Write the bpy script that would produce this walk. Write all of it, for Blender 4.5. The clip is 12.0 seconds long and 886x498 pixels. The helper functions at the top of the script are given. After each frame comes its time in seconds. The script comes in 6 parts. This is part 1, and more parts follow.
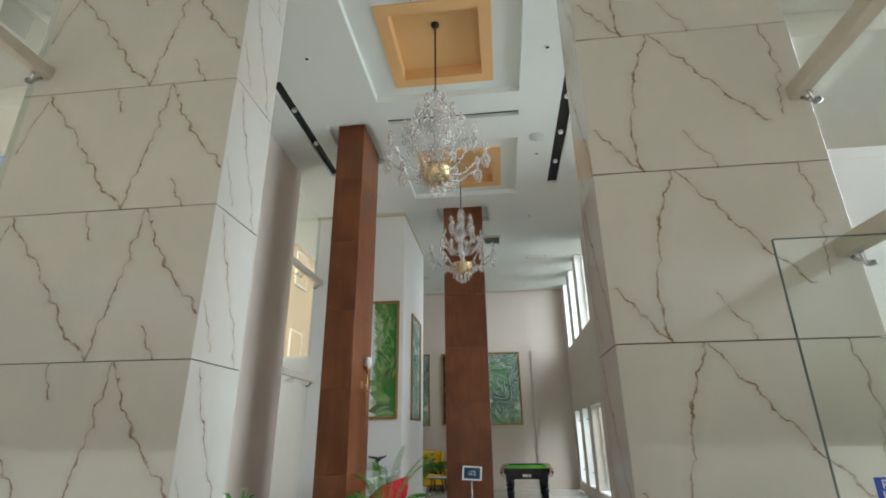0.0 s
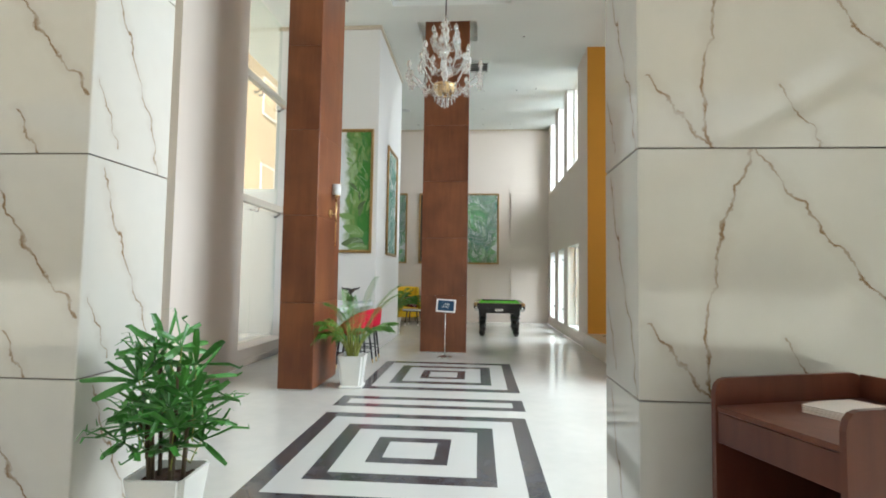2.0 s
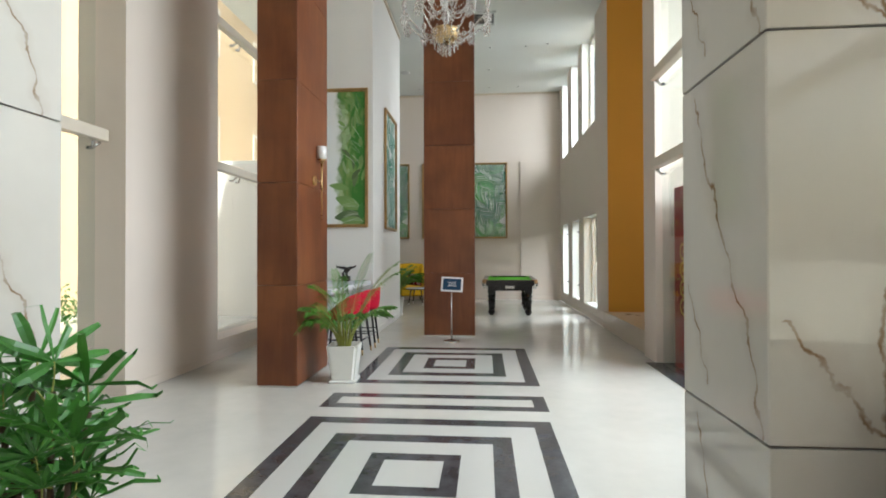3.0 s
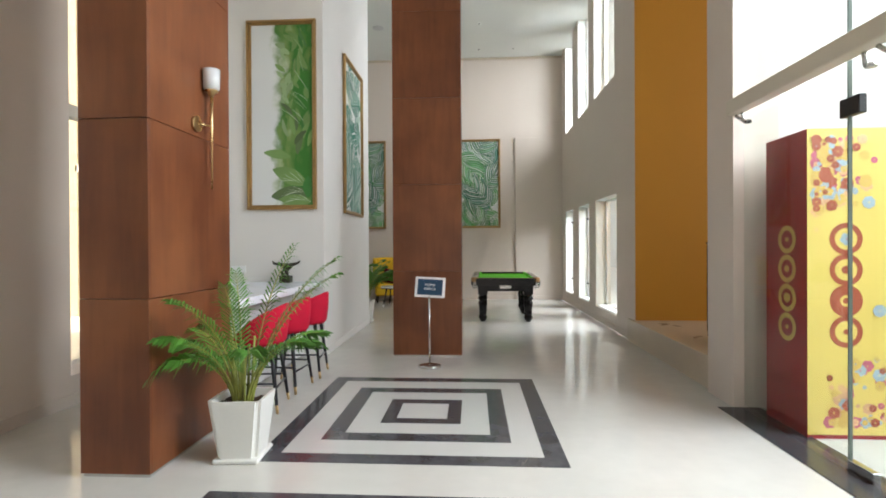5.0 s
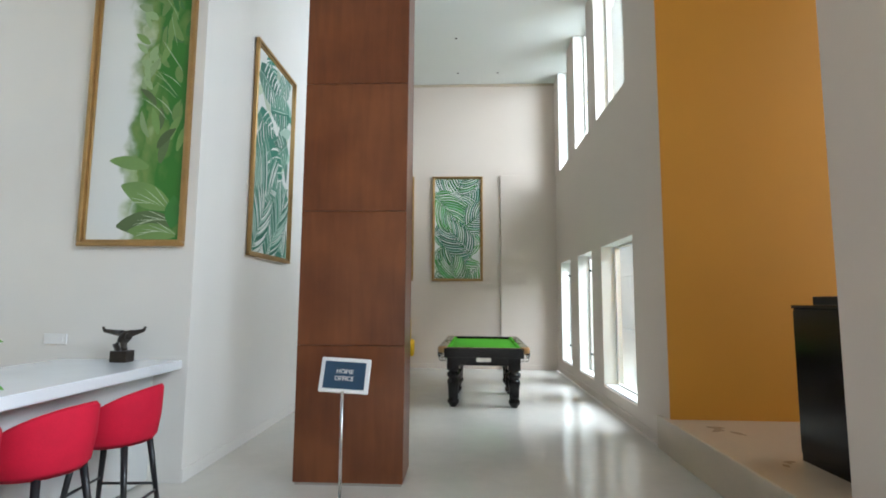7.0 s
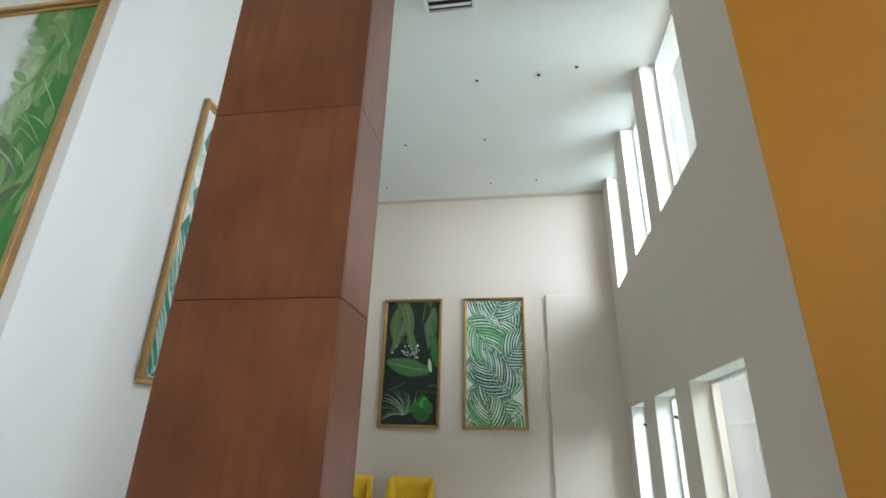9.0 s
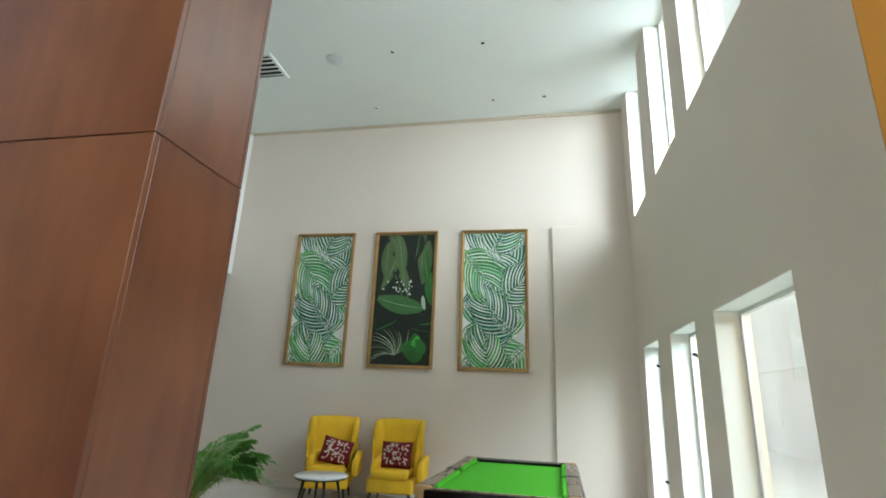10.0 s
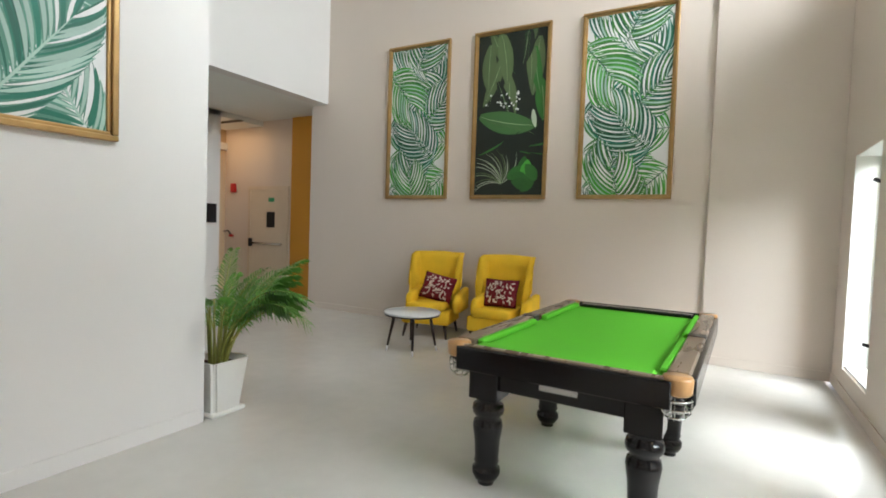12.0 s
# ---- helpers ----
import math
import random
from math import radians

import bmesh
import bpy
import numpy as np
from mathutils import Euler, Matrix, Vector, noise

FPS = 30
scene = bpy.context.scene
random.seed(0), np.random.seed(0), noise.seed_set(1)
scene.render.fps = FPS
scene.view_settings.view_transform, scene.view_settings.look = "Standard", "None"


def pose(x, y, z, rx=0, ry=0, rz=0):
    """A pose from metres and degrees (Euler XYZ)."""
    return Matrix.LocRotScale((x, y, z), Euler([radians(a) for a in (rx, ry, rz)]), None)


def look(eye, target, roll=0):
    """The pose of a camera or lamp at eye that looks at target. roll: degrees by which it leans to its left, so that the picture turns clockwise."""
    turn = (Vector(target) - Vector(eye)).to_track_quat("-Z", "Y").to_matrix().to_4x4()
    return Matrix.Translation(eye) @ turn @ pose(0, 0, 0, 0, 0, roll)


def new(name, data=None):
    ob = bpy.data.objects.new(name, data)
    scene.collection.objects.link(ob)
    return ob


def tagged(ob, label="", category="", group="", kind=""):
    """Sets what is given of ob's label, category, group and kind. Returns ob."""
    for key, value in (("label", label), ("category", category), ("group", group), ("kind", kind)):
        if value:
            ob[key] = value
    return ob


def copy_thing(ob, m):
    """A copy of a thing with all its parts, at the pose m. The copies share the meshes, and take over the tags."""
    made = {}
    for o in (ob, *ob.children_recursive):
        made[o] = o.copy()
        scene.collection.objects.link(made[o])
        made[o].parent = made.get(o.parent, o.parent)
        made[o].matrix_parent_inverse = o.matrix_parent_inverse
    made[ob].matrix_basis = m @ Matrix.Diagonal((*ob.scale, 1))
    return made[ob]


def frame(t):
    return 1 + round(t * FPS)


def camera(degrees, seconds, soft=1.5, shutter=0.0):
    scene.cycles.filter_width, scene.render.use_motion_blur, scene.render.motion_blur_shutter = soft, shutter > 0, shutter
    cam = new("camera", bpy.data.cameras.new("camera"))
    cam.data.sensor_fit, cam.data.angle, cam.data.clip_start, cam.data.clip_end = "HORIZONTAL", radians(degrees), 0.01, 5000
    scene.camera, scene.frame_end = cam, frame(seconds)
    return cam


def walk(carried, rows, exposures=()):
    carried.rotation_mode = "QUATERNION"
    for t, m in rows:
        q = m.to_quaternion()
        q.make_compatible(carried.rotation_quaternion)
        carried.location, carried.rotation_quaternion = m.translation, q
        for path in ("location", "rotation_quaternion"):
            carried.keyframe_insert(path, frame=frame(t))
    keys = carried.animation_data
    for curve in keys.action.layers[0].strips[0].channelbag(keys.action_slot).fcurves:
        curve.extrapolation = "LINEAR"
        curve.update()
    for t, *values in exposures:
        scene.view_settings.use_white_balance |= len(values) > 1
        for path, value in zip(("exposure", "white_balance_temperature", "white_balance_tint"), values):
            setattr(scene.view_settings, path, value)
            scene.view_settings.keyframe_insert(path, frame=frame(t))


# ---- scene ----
cam = camera(82.9, 12.0, soft=1.8)
METRES, EYE, TILT, LEAN, TURN = 10.8, 1.5, 0.0, 0.0, 6.4
ROWS = [
    (0.0, 0.0, 0.0, 0.0, 0.24, 20.56, 0.63),
    (0.5, -0.0022, 0.0001, 0.0014, -0.64, 26.41, -0.07),
    (1.0, -0.002, 0.0122, -0.0023, -2.46, 20.43, -0.82),
    (1.5, 0.0033, 0.0452, -0.0075, -2.73, 7.16, -0.85),
    (2.0, 0.004, 0.0743, -0.0102, -2.34, 3.28, -0.86),
    (2.5, 0.0023, 0.1127, -0.0098, -1.69, 1.52, -0.6),
    (3.0, 0.009, 0.162, -0.0108, -1.64, 0.54, 0.17),
    (5.0, 0.0295, 0.3644, -0.013, -2.96, -0.25, 0.29),
    (5.5, 0.0443, 0.4122, -0.0119, -3.49, 0.2, 0.31),
    (6.0, 0.0555, 0.4633, -0.0094, -3.18, 1.6, -0.6),
    (6.5, 0.0723, 0.5098, -0.0096, -3.97, 3.93, -0.5),
    (7.0, 0.0828, 0.5648, -0.0083, -3.87, 5.94, -0.4),
    (7.5, 0.0964, 0.6064, -0.0065, -3.67, 11.33, -0.46),
    (9.5, 0.1488, 0.7788, -0.0001, 3.77, 22.57, -2.06),
    (10.0, 0.1665, 0.8237, -0.0049, 4.52, 16.36, -2.29),
    (10.5, 0.1775, 0.858, -0.0056, 7.9, 8.42, -2.4),
    (11.0, 0.1835, 0.894, -0.0065, 8.55, 3.3, -2.18),
    (11.5, 0.1985, 0.9265, -0.0042, 15.5, 0.55, -2.3),
    (12.0, 0.2155, 0.9613, -0.0078, 23.03, -2.36, -1.95),
]
EXPOSURES = [(0.0, 0.77, 6050, 8), (0.5, 0.6, 6050, 8), (1.0, 0.64, 6050, 8), (1.5, 1.33, 6150, 9), (2.0, 1.43, 6050, 8), (2.5, 1.47, 6100, 9), (3.0, 1.15, 6250, 10), (5.0, 1.27, 6350, 13), (5.5, 1.54, 6050, 9), (6.0, 1.62, 6000, 9), (6.5, 1.49, 5950, 9), (7.0, 1.4, 5900, 9), (7.5, 1.38, 5880, 9), (9.5, 1.58, 5780, 4), (10.0, 1.7, 5850, 3), (10.5, 1.73, 5980, 5), (11.5, 1.78, 6300, 12), (12.0, 1.82, 6300, 12)]
walk(cam, [(t, pose(0, 0, EYE, TILT, LEAN, TURN) @ pose(METRES * x, METRES * y, METRES * z, 90 + pitch, roll, yaw)) for t, x, y, z, yaw, pitch, roll in ROWS], EXPOSURES)

# ---- world, sun, lights ----
world = bpy.data.worlds.new("world")
scene.world = world
world.use_nodes = True
wn = world.node_tree
sky = wn.nodes.new("ShaderNodeTexSky")
sky.sky_type, sky.sun_disc = "NISHITA", False
sky.dust_density, sky.ozone_density = 9.0, 0.6
sky.sun_elevation, sky.sun_rotation = radians(58.5), radians(157.6)
wn.nodes["Background"].inputs[1].default_value = 0.15
wn.links.new(sky.outputs[0], wn.nodes["Background"].inputs[0])
sun_data = bpy.data.lights.new("sun", "SUN")
sun_data.energy, sun_data.angle, sun_data.color = 4.0, radians(0.6), (1, 0.95, 0.87)
sun = new("sun", sun_data)
sun.matrix_world = look((3.5, -8.5, 15), (0, 0, 0))


def area_lamp(name, eye, target, w, h, watts, colour=(1, 1, 1), spread=180):
    d = bpy.data.lights.new(name, "AREA")
    d.spread = radians(spread)
    d.shape, d.size, d.size_y, d.energy, d.color = "RECTANGLE", w, h, watts, colour
    ob = new(name, d)
    ob.matrix_world = look(eye, target)
    return ob


H = 6.22            # ceiling
# added lamp outside the east windows, in place of sky light
area_lamp("east_window_fill", (5.2, 13.7, 5.0), (0.6, 15.6, 1.8), 4.4, 4.4, 330, (0.90, 0.96, 1), 140)
# added fill under the east canopy for the sky it hides; brightens the jamb
area_lamp("east_glazing_fill", (4.6, 5.9, 4.4), (0.3, 5.9, 1.9), 4.2, 3.0, 180, (0.88, 0.95, 1), 130)
# added fill at the alcove's unseen side opening, to brighten the ochre wall
area_lamp("alcove_fill", (5.3, 10.1, 3.25), (2.4, 10.1, 3.0), 1.7, 4.6, 11, (0.95, 0.98, 1))
# added warm fill below the corridor ceiling, without a fitting of its own
area_lamp("corridor_fill", (-7.5, 16.9, 3.28), (-7.5, 16.9, 0), 1.4, 0.5, 2.2, (1, 0.68, 0.38))

# ---- materials ----


def material(name, colour, rough=0.5, metal=0.0, vary=0.08, scale=3.0, fine=60.0, bump=0.02, spec=0.5, rand=0.0, coat=0.0, stretch=(1, 1, 1), island=0.0):
    """A surface with variation at two scales in hue, roughness and relief."""
    m = bpy.data.materials.new(name)
    m.use_nodes = True
    n, l = m.node_tree.nodes, m.node_tree.links
    b = n["Principled BSDF"]
    tc, mp = n.new("ShaderNodeTexCoord"), n.new("ShaderNodeMapping")
    mp.inputs["Scale"].default_value = stretch
    l.new(tc.outputs["Object"], mp.inputs[0])
    big, small = n.new("ShaderNodeTexNoise"), n.new("ShaderNodeTexNoise")
    big.inputs["Scale"].default_value, big.inputs["Detail"].default_value = scale, 4
    small.inputs["Scale"].default_value, small.inputs["Detail"].default_value = fine, 3
    l.new(mp.outputs[0], big.inputs[0])
    l.new(mp.outputs[0], small.inputs[0])
    mix = n.new("ShaderNodeMath")
    mix.operation = "MULTIPLY_ADD"
    mix.inputs[1].default_value = 0.35
    l.new(small.outputs[0], mix.inputs[0])
    l.new(big.outputs[0], mix.inputs[2])
    last = mix
    if rand or island:
        add = n.new("ShaderNodeMath")
        add.operation = "MULTIPLY_ADD"
        add.inputs[1].default_value = rand or island
        if rand:
            l.new(n.new("ShaderNodeObjectInfo").outputs["Random"], add.inputs[0])
        else:
            l.new(n.new("ShaderNodeNewGeometry").outputs["Random Per Island"], add.inputs[0])
        l.new(mix.outputs[0], add.inputs[2])
        last = add
    r = n.new("ShaderNodeMapRange")
    r.inputs["From Min"].default_value, r.inputs["From Max"].default_value = 0.4, 1.0 + (rand or island)
    r.inputs["To Min"].default_value, r.inputs["To Max"].default_value = 1 - vary, 1 + vary
    l.new(last.outputs[0], r.inputs[0])
    c = n.new("ShaderNodeVectorMath")
    c.operation = "SCALE"
    c.inputs[0].default_value = colour[:3]
    l.new(r.outputs[0], c.inputs["Scale"])
    l.new(c.outputs[0], b.inputs["Base Color"])
    rr = n.new("ShaderNodeMapRange")
    rr.inputs["To Min"].default_value, rr.inputs["To Max"].default_value = max(rough * 0.8, 0.01), min(rough * 1.2, 1)
    l.new(big.outputs[0], rr.inputs[0])
    l.new(rr.outputs[0], b.inputs["Roughness"])
    b.inputs["Metallic"].default_value = metal
    b.inputs["Specular IOR Level"].default_value = spec
    b.inputs["Coat Weight"].default_value = coat
    b.inputs["Coat Roughness"].default_value = 0.08
    if bump:
        bp = n.new("ShaderNodeBump")
        bp.inputs["Strength"].default_value, bp.inputs["Distance"].default_value = bump * 5, 0.002
        l.new(small.outputs[0], bp.inputs["Height"])
        l.new(bp.outputs[0], b.inputs["Normal"])
    return m


def glass(name, tint=(0.93, 0.97, 0.95), rough=0.0):
    """Thin glazing: clear straight through, with a glossy face."""
    m = bpy.data.materials.new(name)
    m.use_nodes = True
    n, l = m.node_tree.nodes, m.node_tree.links
    n.remove(n["Principled BSDF"])
    t, g, f, mx = n.new("ShaderNodeBsdfTransparent"), n.new("ShaderNodeBsdfGlossy"), n.new("ShaderNodeLayerWeight"), n.new("ShaderNodeMixShader")
    t.inputs[0].default_value = (*tint, 1)
    g.inputs["Roughness"].default_value = rough
    p, q = n.new("ShaderNodeMath"), n.new("ShaderNodeMath")
    f.inputs[0].default_value = 0.5
    p.operation, q.operation = "POWER", "MULTIPLY_ADD"
    p.inputs[1].default_value, q.inputs[1].default_value, q.inputs[2].default_value = 4.0, 0.7, 0.035
    l.new(f.outputs["Facing"], p.inputs[0])
    l.new(p.outputs[0], q.inputs[0])
    l.new(q.outputs[0], mx.inputs[0])
    l.new(t.outputs[0], mx.inputs[1])
    l.new(g.outputs[0], mx.inputs[2])
    l.new(mx.outputs[0], n["Material Output"].inputs[0])
    return m


def veined(name, veins, base=(0.58, 0.555, 0.50)):
    """Polished pale marble slab whose brown veins run along given lines of the slab, broken up by noise."""
    m = material(name, base, 0.07, 0, 0.05, 1.3, 9.0, 0.0, 0.5)
    n, l = m.node_tree.nodes, m.node_tree.links
    b = n["Principled BSDF"]
    tc = n.new("ShaderNodeTexCoord")
    nz = n.new("ShaderNodeTexNoise")
    nz.inputs["Scale"].default_value, nz.inputs["Detail"].default_value, nz.inputs["Roughness"].default_value = 6.0, 4, 0.55
    l.new(tc.outputs["Object"], nz.inputs[0])
    off = n.new("ShaderNodeVectorMath")
    off.operation = "MULTIPLY_ADD"
    off.inputs[1].default_value, off.inputs[2].default_value = (0.16, 0.16, 0.16), (-0.08, -0.08, -0.08)
    l.new(nz.outputs["Color"], off.inputs[0])
    p = n.new("ShaderNodeVectorMath")
    l.new(tc.outputs["Object"], p.inputs[0])
    l.new(off.outputs[0], p.inputs[1])
    flat = n.new("ShaderNodeVectorMath")
    flat.operation = "MULTIPLY"
    flat.inputs[1].default_value = (1, 0, 1)
    l.new(p.outputs[0], flat.inputs[0])
    near = None
    for (u0, v0), (u1, v1), w in veins:
        a, ba = Vector((u0, 0, v0)), Vector((u1 - u0, 0, v1 - v0))
        s = n.new("ShaderNodeVectorMath")
        s.operation = "SUBTRACT"
        s.inputs[1].default_value = a
        l.new(flat.outputs[0], s.inputs[0])
        d = n.new("ShaderNodeVectorMath")
        d.operation = "DOT_PRODUCT"
        d.inputs[1].default_value = ba / ba.length_squared
        l.new(s.outputs[0], d.inputs[0])
        k = n.new("ShaderNodeMath")
        k.operation, k.use_clamp = "MULTIPLY", True
        k.inputs[1].default_value = 1
        l.new(d.outputs["Value"], k.inputs[0])
        q = n.new("ShaderNodeVectorMath")
        q.operation = "SCALE"
        q.inputs[0].default_value = ba
        l.new(k.outputs[0], q.inputs["Scale"])
        e = n.new("ShaderNodeVectorMath")
        e.operation = "DISTANCE"
        l.new(s.outputs[0], e.inputs[0])
        l.new(q.outputs[0], e.inputs[1])
        x = n.new("ShaderNodeMath")
        x.operation = "DIVIDE"
        x.inputs[1].default_value = w * 1.5
        l.new(e.outputs["Value"], x.inputs[0])
        if near:
            y = n.new("ShaderNodeMath")
            y.operation = "MINIMUM"
            l.new(near.outputs[0], y.inputs[0])
            l.new(x.outputs[0], y.inputs[1])
            near = y
        else:
            near = x
    # strength along the vein comes and goes
    fade = n.new("ShaderNodeTexNoise")
    fade.inputs["Scale"].default_value, fade.inputs["Detail"].default_value = 9.0, 3
    l.new(tc.outputs["Object"], fade.inputs[0])
    core = n.new("ShaderNodeMapRange")
    core.inputs["From Min"].default_value, core.inputs["From Max"].default_value = 0.25, 1.1
    core.inputs["To Min"].default_value, core.inputs["To Max"].default_value = 1.0, 0.0
    l.new(near.outputs[0], core.inputs[0])
    halo = n.new("ShaderNodeMapRange")
    halo.inputs["From Max"].default_value = 6.0
    halo.inputs["To Min"].default_value, halo.inputs["To Max"].default_value = 0.15, 0.0
    l.new(near.outputs[0], halo.inputs[0])
    fr = n.new("ShaderNodeMapRange")
    fr.inputs["From Min"].default_value, fr.inputs["From Max"].default_value = 0.35, 0.6
    fr.inputs["To Min"].default_value, fr.inputs["To Max"].default_value = 0.35, 1.0
    l.new(fade.outputs[0], fr.inputs[0])
    mul = n.new("ShaderNodeMath")
    mul.operation = "MULTIPLY"
    l.new(core.outputs[0], mul.inputs[0])
    l.new(fr.outputs[0], mul.inputs[1])
    mxm = n.new("ShaderNodeMath")
    mxm.operation, mxm.use_clamp = "MAXIMUM", True
    l.new(mul.outputs[0], mxm.inputs[0])
    l.new(halo.outputs[0], mxm.inputs[1])
    mix = n.new("ShaderNodeMix")
    mix.data_type = "RGBA"
    old = b.inputs["Base Color"].links[0].from_socket
    l.new(old, mix.inputs[6])
    mix.inputs[7].default_value = (0.23, 0.14, 0.068, 1)
    l.new(mxm.outputs[0], mix.inputs[0])
    l.new(mix.outputs[2], b.inputs["Base Color"])
    return m


def wood(name, dark, light, rough=0.35, rand=0.25):
    """Veneer: two tones mixed by long upright figure and cloudy patches, each panel a little different."""
    m = material(name, light, rough, 0, 0.22, 1.2, 14.0, 0.02, 0.4, rand=rand, stretch=(6, 6, 0.5))
    n, l = m.node_tree.nodes, m.node_tree.links
    b = n["Principled BSDF"]
    tc, info, add = n.new("ShaderNodeTexCoord"), n.new("ShaderNodeObjectInfo"), n.new("ShaderNodeVectorMath")
    add.operation = "MULTIPLY_ADD"
    add.inputs[1].default_value = (9, 9, 9)
    l.new(info.outputs["Random"], add.inputs[0])
    l.new(tc.outputs["Object"], add.inputs[2])
    mp, grain, cloud = n.new("ShaderNodeMapping"), n.new("ShaderNodeTexNoise"), n.new("ShaderNodeTexNoise")
    mp.inputs["Scale"].default_value = (9, 9, 0.9)
    l.new(add.outputs[0], mp.inputs[0])
    grain.inputs["Scale"].default_value, grain.inputs["Detail"].default_value, grain.inputs["Distortion"].default_value = 1.6, 6, 0.6
    cloud.inputs["Scale"].default_value, cloud.inputs["Detail"].default_value = 1.7, 4
    l.new(mp.outputs[0], grain.inputs[0])
    l.new(add.outputs[0], cloud.inputs[0])
    av = n.new("ShaderNodeMath")
    av.operation = "MULTIPLY_ADD"
    av.inputs[1].default_value = 0.45
    l.new(grain.outputs[0], av.inputs[0])
    l.new(cloud.outputs[0], av.inputs[2])
    mr = n.new("ShaderNodeMapRange")
    mr.inputs["From Min"].default_value, mr.inputs["From Max"].default_value = 0.52, 0.93
    l.new(av.outputs[0], mr.inputs[0])
    mx = n.new("ShaderNodeMix")
    mx.data_type = "RGBA"
    mx.inputs[6].default_value, mx.inputs[7].default_value = (*dark, 1), (*light, 1)
    l.new(mr.outputs[0], mx.inputs[0])
    l.new(mx.outputs[2], b.inputs["Base Color"])
    return m


WHITE_PAINT = material("white_wall_paint", (0.72, 0.70, 0.665), 0.75, vary=0.03, scale=0.8, fine=140, bump=0.05)
BEIGE_PAINT = material("beige_wall_paint", (0.68, 0.595, 0.515), 0.75, vary=0.03, scale=0.7, fine=140, bump=0.05)
CEILING_PAINT = material("ceiling_paint", (0.76, 0.78, 0.74), 0.8, vary=0.03, scale=0.8, fine=120, bump=0.04)
OCHRE_PAINT = material("ochre_wall_paint", (0.66, 0.31, 0.03), 0.6, vary=0.06, scale=0.8, fine=120, bump=0.05)
COFFER_PAINT = material("apricot_coffer_paint", (0.76, 0.46, 0.20), 0.6, vary=0.04, scale=1.2, fine=120, bump=0.03)
FLOOR_STONE = material("polished_white_floor_stone", (0.61, 0.59, 0.54), 0.13, vary=0.10, scale=0.8, fine=7, bump=0.0, spec=0.5)
TILE_STONE = material("polished_white_tile", (0.56, 0.55, 0.515), 0.12, vary=0.04, scale=1.2, fine=12, bump=0.0, rand=0.3)
BLACK_STONE = material("black_marble", (0.062, 0.062, 0.068), 0.16, vary=0.5, scale=6, fine=30, bump=0.0)
DARK_GRANITE = material("dark_granite", (0.05, 0.05, 0.055), 0.2, vary=0.4, scale=20, fine=120, bump=0.0)
BEIGE_STONE = material("beige_stone", (0.55, 0.46, 0.34), 0.3, vary=0.08, scale=1.5, fine=20, bump=0.01)
COLUMN_WOOD = wood("mahogany_veneer", (0.115, 0.034, 0.0135), (0.208, 0.071, 0.0255), 0.33)
DESK_WOOD = wood("reddish_desk_veneer", (0.085, 0.024, 0.015), (0.165, 0.054, 0.028), 0.35, 0.1)
DARK_GAP = material("dark_joint", (0.03, 0.018, 0.012), 0.8, bump=0)
GREY_GAP = material("grey_grout", (0.24, 0.21, 0.17), 0.8, bump=0)
BLACK_SLOT = material("black_slot", (0.012, 0.012, 0.012), 0.6, bump=0)
GOLD_FRAME = material("antique_gold_frame", (0.44, 0.28, 0.115), 0.34, 0.8, 0.18, 8, 80, 0.05)
BRASS = material("brushed_brass", (0.62, 0.44, 0.22), 0.28, 1.0, 0.1, 8, 90, 0.01)
STEEL = material("brushed_steel", (0.62, 0.62, 0.60), 0.25, 1.0, 0.08, 6, 90, 0.01)
WHITE_METAL = material("cream_painted_steel", (0.62, 0.56, 0.46), 0.45, 0, 0.05, 4, 60, 0.01)
BLACK_METAL = material("black_metal", (0.02, 0.02, 0.022), 0.35, 0.3, 0.2, 8, 60, 0.01)
BLACK_LACQUER = material("black_lacquer", (0.007, 0.006, 0.006), 0.16, 0, 0.3, 5, 60, 0.0, spec=0.32)
GREEN_CLOTH = material("bright_green_baize", (0.115, 0.50, 0.032), 0.9, 0, 0.06, 3, 220, 0.12, spec=0.15)
OAK = material("varnished_table_corner_wood", (0.45, 0.25, 0.10), 0.3, 0, 0.15, 3, 30, 0.01, stretch=(1, 8, 1))
RAIL_WOOD = material("grey_brown_rail_wood", (0.20, 0.145, 0.10), 0.28, 0, 0.2, 3, 30, 0.01, stretch=(8, 1, 1))
RED_VELVET = material("crimson_velvet", (0.50, 0.010, 0.035), 0.85, 0, 0.2, 5, 160, 0.08, spec=0.2)
YELLOW_FABRIC = material("mustard_yellow_fabric", (0.80, 0.50, 0.03), 0.85, 0, 0.1, 4, 200, 0.1, spec=0.2)
MAROON_FABRIC = material("maroon_cushion_fabric", (0.16, 0.012, 0.02), 0.85, 0, 0.2, 8, 160, 0.08, spec=0.2)
CREAM_THREAD = material("cream_embroidery", (0.62, 0.50, 0.42), 0.85, 0, 0.1, 8, 160, 0.05, spec=0.2)
WALNUT = material("dark_walnut_leg", (0.022, 0.012, 0.009), 0.3, 0, 0.2, 5, 40, 0.01)
COUNTER_STONE = material("white_quartz_counter", (0.74, 0.77, 0.79), 0.15, 0, 0.03, 2, 90, 0.0)
COUNTER_BASE = material("pale_grey_counter_front", (0.60, 0.61, 0.60), 0.45, 0, 0.04, 2, 60, 0.01)
POT_WHITE = material("white_glazed_planter", (0.76, 0.75, 0.70), 0.3, 0, 0.04, 4, 50, 0.01)
SOIL = material("potting_soil", (0.07, 0.035, 0.02), 0.95, 0, 0.4, 12, 70, 0.3)
LEAF_DARK = material("lady_palm_leaf", (0.055, 0.21, 0.03), 0.38, 0, 0.35, 3, 40, 0.03, island=0.8)
